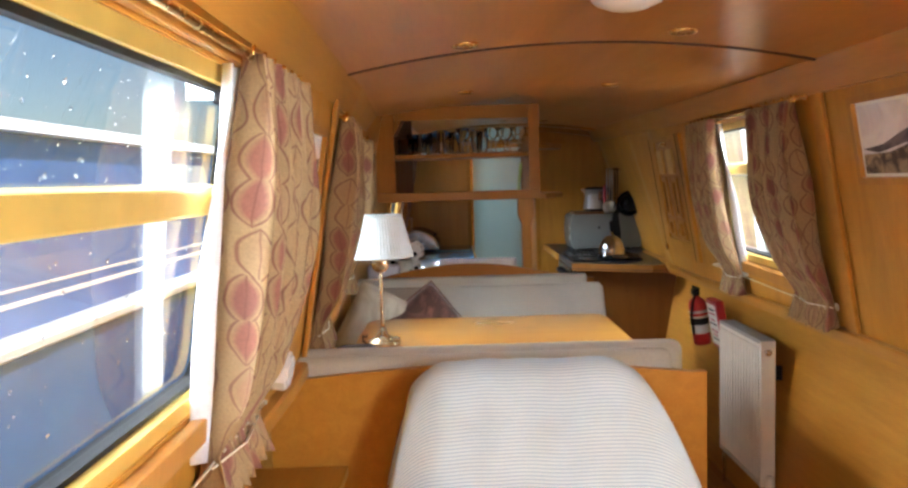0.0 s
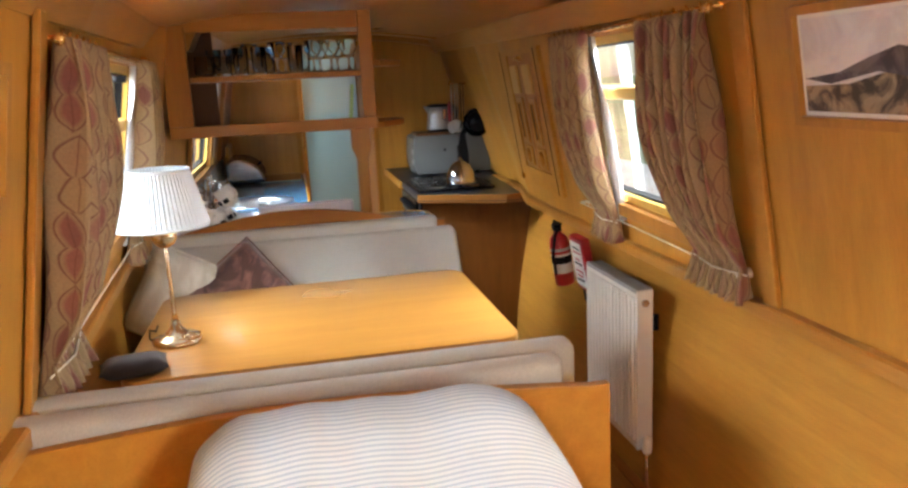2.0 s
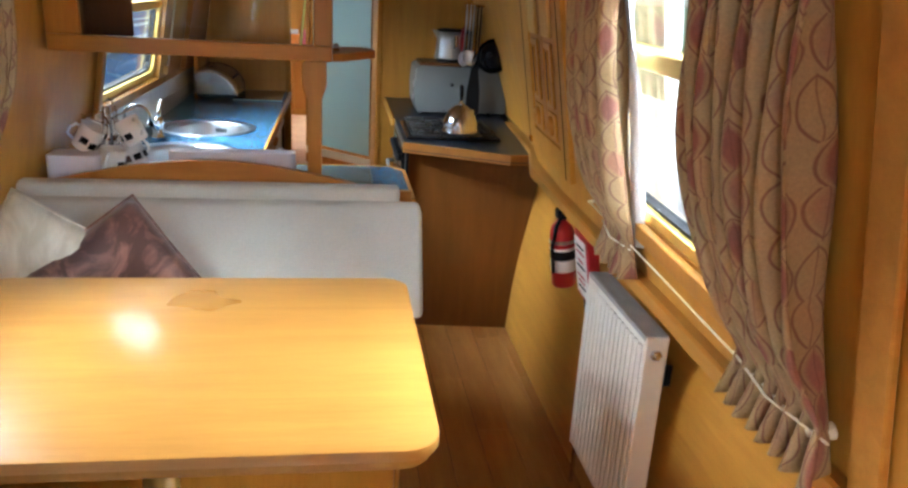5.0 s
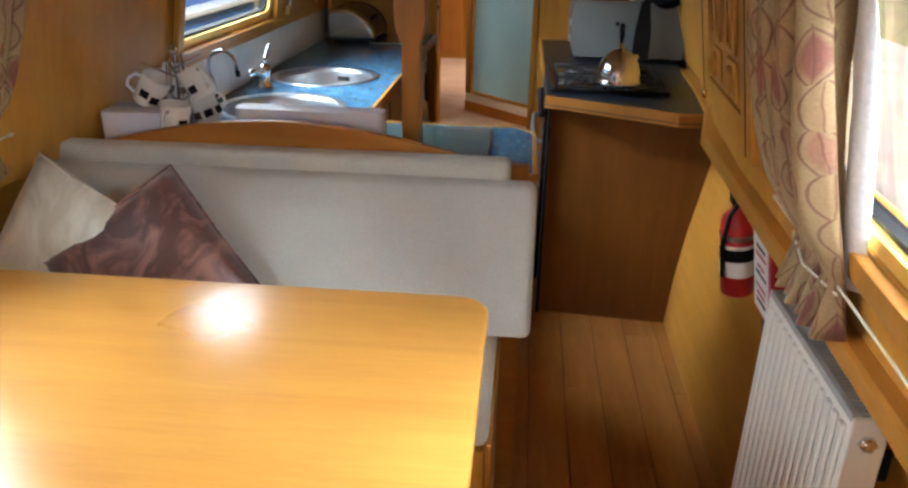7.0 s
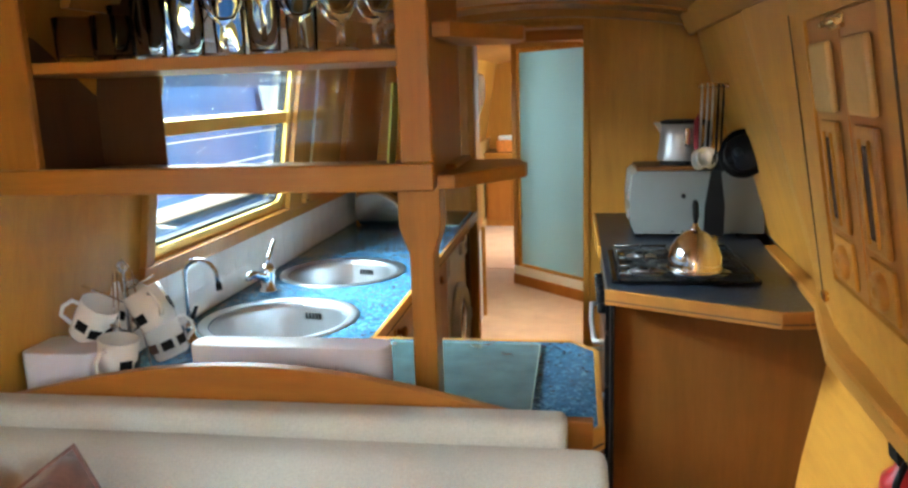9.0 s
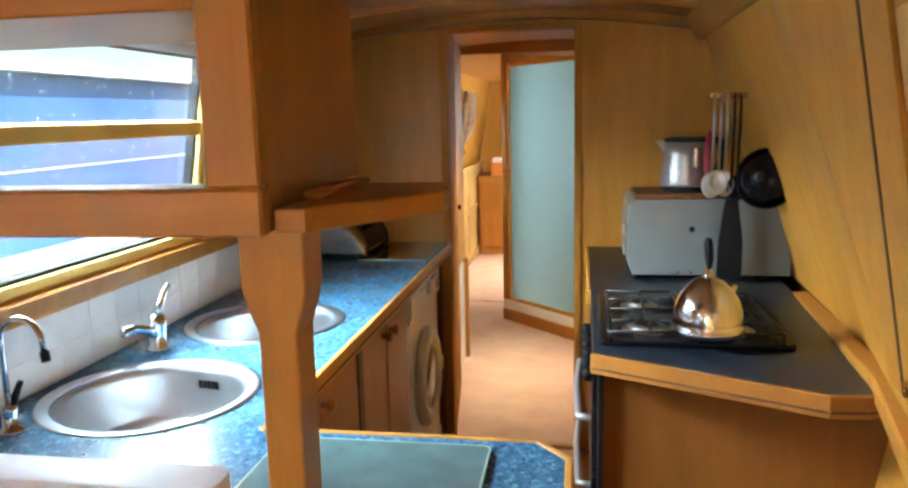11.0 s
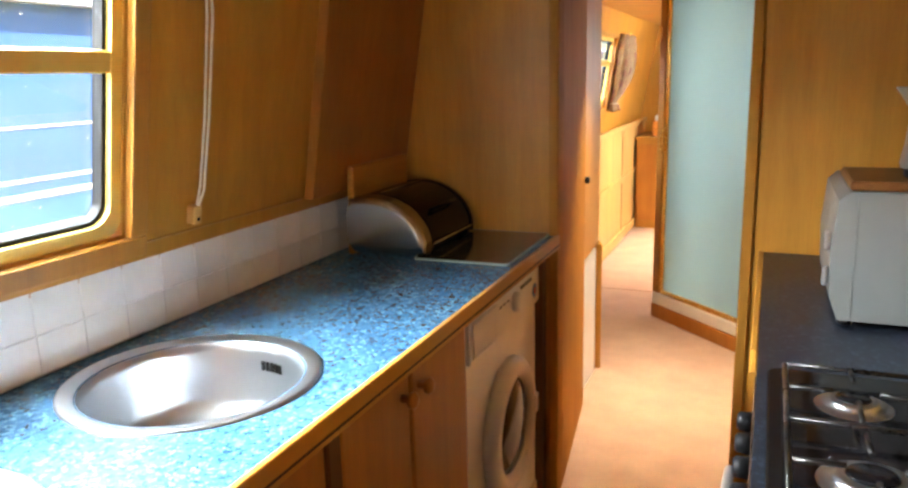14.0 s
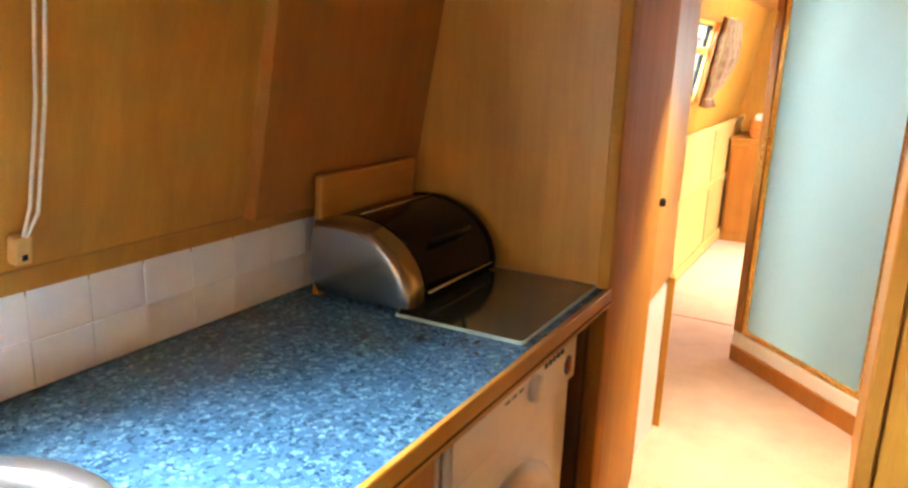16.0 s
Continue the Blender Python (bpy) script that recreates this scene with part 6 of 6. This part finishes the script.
def utensil(name, k, length, head, mat, label):
    u = thing(name, (XU - 0.045 + 0.019 * k, 6.368 - 0.006 * (k % 2), 1.497), label, "utensil", "hanging utensils")
    part("shaft", tube([(0, 0, 0.006), (0, 0, -length * 0.3), (-0.004, 0, -length)], [0.003, 0.005, 0.004], 8), mat, u)
    if head == "spoon":
        part("head", turned([(0, -0.008), (0.022, -0.004), (0.03, 0.004), (0.028, 0.005), (0.02, 0.0), (0, -0.005)], 18, pose(-0.006, -0.004, -length - 0.035, 80, 0, 0), 1.0, 1.35), mat, u)
    else:
        part("head", prism([(-0.018, -length + 0.01), (0.018, -length + 0.01), (0.036, -length - 0.12), (0.036, -length - 0.245), (-0.04, -length - 0.245), (-0.036, -length - 0.12)], -0.008, 0.004, "y", 0.002), mat, u)
    return u


utensil("ladle", 0, 0.24, "spoon", M_STEEL, "steel ladle hanging from the rail")
utensil("serving_spoon", 1, 0.23, "spoon", M_STEEL, "steel serving spoon hanging from the rail")
utensil("slotted_spoon", 2, 0.235, "spoon", M_STEEL, "steel slotted spoon hanging from the rail")
utensil("fish_slice", 3, 0.325, "blade", M_BLACKP, "black plastic fish slice hanging from the rail")
utensil("basting_spoon", 4, 0.25, "spoon", M_BLACKP, "black plastic basting spoon hanging from the rail")
solid("oven_mitt", pillow_bm(0.07, 0.15, 0.03, 8, 0.6), plain("dark_red_cloth", (0.22, 0.02, 0.03), 0.9), "dark red cloth oven mitt hanging by the rail", "oven mitt", m=pose(XU - 0.05, 6.42, 1.315, 0, 0, 80), smooth=180)

# ---- corridor and shower beyond the doorway ----
tagged(part("wall_corridor_left", prism([(0.028, 7.156), (0.056, 7.156), (-0.035, 7.90), (-0.063, 7.90)], 0.0, 1.90, "z"), M_JAMB), "oak cupboard side along the corridor", "wall", kind="structure")
dd = thing("door_1", (0, 0, 0), "oak cabin door folded back against the corridor side", "door", kind="structure")
part("leaf", prism([(-0.072, 7.92), (-0.048, 7.92), (-0.072, 8.36), (-0.098, 8.36)], 0.62, 1.86, "z", 0.003), M_WALL, dd)
part("leaf_edge", prism([(-0.075, 8.33), (-0.048, 8.33), (-0.072, 8.40), (-0.100, 8.40)], 0.0, 0.615, "z", 0.003), M_WALL, dd)
part("bolt", turned([(0, 0), (0.013, 0), (0.010, 0.012), (0.015, 0.02), (0.012, 0.03), (0, 0.032)], 14, pose(-0.046, 7.89, 0.974, 0, 90, 0)), M_BLACKP, dd, "small dark door knob")
solid("white_panel", prism(round_rect(7.935, 8.30, 0.0065, 0.61, 0.03), -0.085, -0.07, "x"), M_WHITE, "white painted panel behind the folded door", "panel")
tagged(part("wall_corridor_right", box(0.62, 0.65, Y_BULK + 0.036, 8.66, 0.0, 1.90), M_WALL), "oak lining on the other side of the corridor", "wall", kind="structure")
# shower cubicle with a slanting front
sa, sb_ = Vector((0.085, 9.22, 0)), Vector((0.645, 8.66, 0))
dv = (sb_ - sa)
L_ = dv.length
sm = Matrix.Translation(sa) @ Matrix.Rotation(math.atan2(dv.y, dv.x), 4, "Z")
sw = thing("shower_cubicle", sm, "corner shower with frosted glass door in a gold frame", "shower")
part("plinth", box(-0.02, L_, -0.012, 0.03, 0.0065, 0.085, 0.003), M_CAB, sw, "oak plinth")
part("tray_edge", box(-0.02, L_, -0.006, 0.05, 0.0855, 0.15, 0.006, 2), M_WHITEP, sw, "cream shower tray edge")
for x0, x1 in ((0.035, 0.06), (L_ - 0.05, L_ - 0.022)):
    part("frame_upright", box(x0, x1, 0.0, 0.028, 0.151, 1.80, 0.003), M_BRASS, sw)
part("frame_rail", box(0.061, L_ - 0.051, 0.0, 0.028, 0.151, 0.178, 0.003), M_BRASS, sw)
part("frame_rail", box(0.061, L_ - 0.051, 0.0, 0.028, 1.768, 1.80, 0.003), M_BRASS, sw)
part("frosted_glass", box(0.058, L_ - 0.048, 0.010, 0.016, 0.17, 1.78), M_FROST, sw, "frosted pale green glass").visible_shadow = False
part("vent", box(0.10, 0.17, -0.004, 0.0, 0.155, 0.17), M_ANTIQUE, sw)
part("corner_post", box(-0.025, 0.03, -0.004, 0.05, 0.151, 1.86, 0.004), M_TRIM_Z, sw)
part("hinge", box(-0.012, 0.0, -0.012, -0.0045, 1.55, 1.62, 0.002), M_BRASS, sw)
part("door_pull", tube([(0.03, -0.006, 0.95), (0.03, -0.02, 0.98), (0.03, -0.02, 1.06), (0.03, -0.006, 1.09)], 0.004, 6), M_BRASS, sw)
part("side_wall", box(-0.024, 0.0, 0.051, 0.72, 0.0065, 1.86), M_WALL, sw)
tagged(part("trim_corridor_header", box(-0.40, 0.64, 8.40, 8.43, 1.80, 1.93), M_TRIM_X), "oak header across the corridor ceiling", "trim", kind="structure")
# fittings at the two added lamps; the aft one is unseen
for x_, y_ in ((0.33, 8.0), (0.05, 10.9)):
    downlight(x_, y_)

# aft cabin glimpsed beyond
for z0, z1 in ((0.02, 0.10), (0.50, 0.55), (0.925, 0.965)):
    tagged(part("trim_aft_rail", box(-0.469, -0.452, 8.5, Y_END - 0.01, z0, z1, 0.003), M_PALE), "pale wood rail along the aft cabin side", "trim", kind="structure")
for y in (9.3, 10.25, 11.2):
    tagged(part("trim_aft_joint", box(-0.4695, -0.467, y, y + 0.012, 0.10, 0.925), M_JOINT), "dark panel joint in the aft cabin", "trim", kind="structure")
ar = thing("radiator", (-0.445, 9.55, 0.13), "white panel radiator in the aft cabin", "radiator")
part("panel", box(-0.004, 0.012, -0.20, 0.20, 0.0, 0.52, 0.004), M_WHITE, ar)
for k in range(9):
    part("flute", box(0.0125, 0.018, -0.175 + 0.04 * k, -0.155 + 0.04 * k, 0.03, 0.49, 0.002), M_WHITE, ar)
part("valve", turned([(0, 0), (0.015, 0), (0.015, 0.05), (0, 0.05)], 12, Matrix.Translation((0.01, -0.22, 0.0))), M_BLACKP, ar)
part("pipe", tube([(0.01, -0.22, 0.002), (0.01, -0.22, -0.123)], 0.008, 8), M_CHROME, ar)
curtain("L", 10.42, 10.95, 10.5, 10.75, 1.12, 1.66, 7, "brown striped curtain tied at the aft cabin window")
ac = thing("side_cabinet", (-0.14, 12.0, 0), "orange brown cabinet at the end of the aft cabin", "cabinet")
part("body", box(-0.31, 0.22, -0.2, 0.38, 0.0065, 0.80, 0.006), M_TRIM_Z, ac)
part("top", box(-0.32, 0.24, -0.22, 0.39, 0.801, 0.825, 0.004), M_TRIM_X, ac)
part("door", box(-0.29, -0.04, -0.218, -0.201, 0.08, 0.76, 0.004), M_CAB, ac)
part("door", box(-0.03, 0.20, -0.218, -0.201, 0.08, 0.76, 0.004), M_CAB, ac)
solid("storage_basket", prism(round_rect(-0.11, 0.11, -0.09, 0.09, 0.03), 0.0, 0.13, "z", 0.01), plain("orange_wicker", (0.65, 0.22, 0.03), 0.7, 0, 0.3, 60, 0.4), "orange storage basket on the cabinet", "basket", m=Matrix.Translation((-0.22, 11.95, 0.8255)))
solid("folded_cloth", box(-0.09, 0.09, -0.07, 0.07, 0.0, 0.05, 0.02, 3), M_BLIND, "white folded cloth in the basket", "cloth", m=Matrix.Translation((-0.22, 11.95, 0.957)), smooth=60)
solid("pink_bottle", turned([(0, 0), (0.03, 0), (0.032, 0.12), (0.014, 0.15), (0.014, 0.18), (0, 0.18)], 16), plain("pink_plastic", (0.6, 0.12, 0.22), 0.35), "pink plastic bottle on the cabinet", "bottle", m=Matrix.Translation((-0.06, 12.0, 0.8255)))

# ---- outside ----
tagged(part("water", box(-300, 300, -300, 300, -0.62, -0.6), plain("canal_water", (0.03, 0.04, 0.035), 0.08, 0, 0.3, 1, 0.2, bscale=3)), "dark canal water to the horizon", "water", kind="structure")
nb = thing("moored_boat", (-1.75, 4.0, -0.6), "blue painted boat with white lines moored alongside", "boat")
M_BOAT = plain("blue_boat_paint", (0.075, 0.18, 0.48), 0.22, 0, 0.12, 3, 0.05, 0.5)
# pale tone paints the bright haze over the boat's upper side
M_BOATHAZE = plain("boat_window_haze", (0.46, 0.56, 0.66), 0.12, 0, 0.15, 3, 0.0)
M_LINE = plain("white_coach_line", (0.80, 0.82, 0.84), 0.3, 0, 0.05)
part("hull", prism([(-1.9, 0.0), (-0.05, 0.0), (0.05, 1.45), (-2.0, 1.45)], -16, 16, "y"), M_BOAT, nb)
part("gunwale", box(-2.0, 0.08, -16, 16, 1.451, 1.50, 0.01), M_LINE, nb)
part("cabin", prism([(-1.85, 1.501), (-0.06, 1.501), (-0.18, 2.30), (-1.7, 2.30)], -14, 14, "y"), M_BOAT, nb)
part("roof", prism([(-1.75, 2.301), (-0.10, 2.301), (-0.16, 2.36), (-0.9, 2.44), (-1.7, 2.36)], -14, 14, "y"), M_LINE, nb)
for z, h in ((1.60, 0.02), (1.66, 0.012), (1.85, 0.008)):
    x = -0.06 - 0.15 * (z - 1.5)
    part("coach_line", prism([(x, z), (x + 0.004, z), (x + 0.004 - 0.15 * h, z + h), (x - 0.15 * h, z + h)], -13.9, 13.9, "y"), M_LINE, nb)
for y in (-6, -2.55, 1.9, 5.5, 9):
    w_ = part("cabin_window", prism([(-0.075, 1.93), (-0.06, 1.93), (-0.105, 2.2), (-0.12, 2.2)], y - 0.45, y + 0.45, "y"), M_BOATHAZE, nb, "pale window with hazy sky brightness in its colour")
# far bank
tagged(part("ground", box(6.0, 300, -300, 300, -0.7, -0.1), plain("bank_grass", (0.07, 0.10, 0.03), 0.9, 0, 0.3, 0.6)), "grass bank beyond the water", "ground", kind="structure")
tagged(part("quay", box(2.4, 6.0, -60, 60, -0.7, -0.08), plain("quay_concrete", (0.42, 0.41, 0.39), 0.85, 0, 0.12, 2)), "pale concrete quay beside the boat", "pavement", kind="structure")

# laminate planks
PW, PL = 0.125, 1.2
mesh_plank = None
k = 0
x = -0.62
while x < 1.17:
    y = Y0 - 0.4 * (k % 3)
    while y < Y_BULK - 0.02:
        a, b = max(y, Y0 + 0.001), min(y + PL, Y_BULK - 0.012)
        if b - a > 0.05:
            if mesh_plank is None or abs(b - a - PL) > 1e-4:
                o = part("plank", box(0.0008, min(PW, 1.172 - x) - 0.0008, 0.0008, b - a - 0.0008, -0.0088, 0.0, 0.0012), M_FLOOR, bpy.data.objects["floor"])
                if abs(b - a - PL) <= 1e-4 and x + PW < 1.17:
                    mesh_plank = o.data
            else:
                o = new("plank", mesh_plank)
                o.parent = bpy.data.objects["floor"]
            o.location = (x, a, 0)
        y += PL
    x += PW
    k += 1
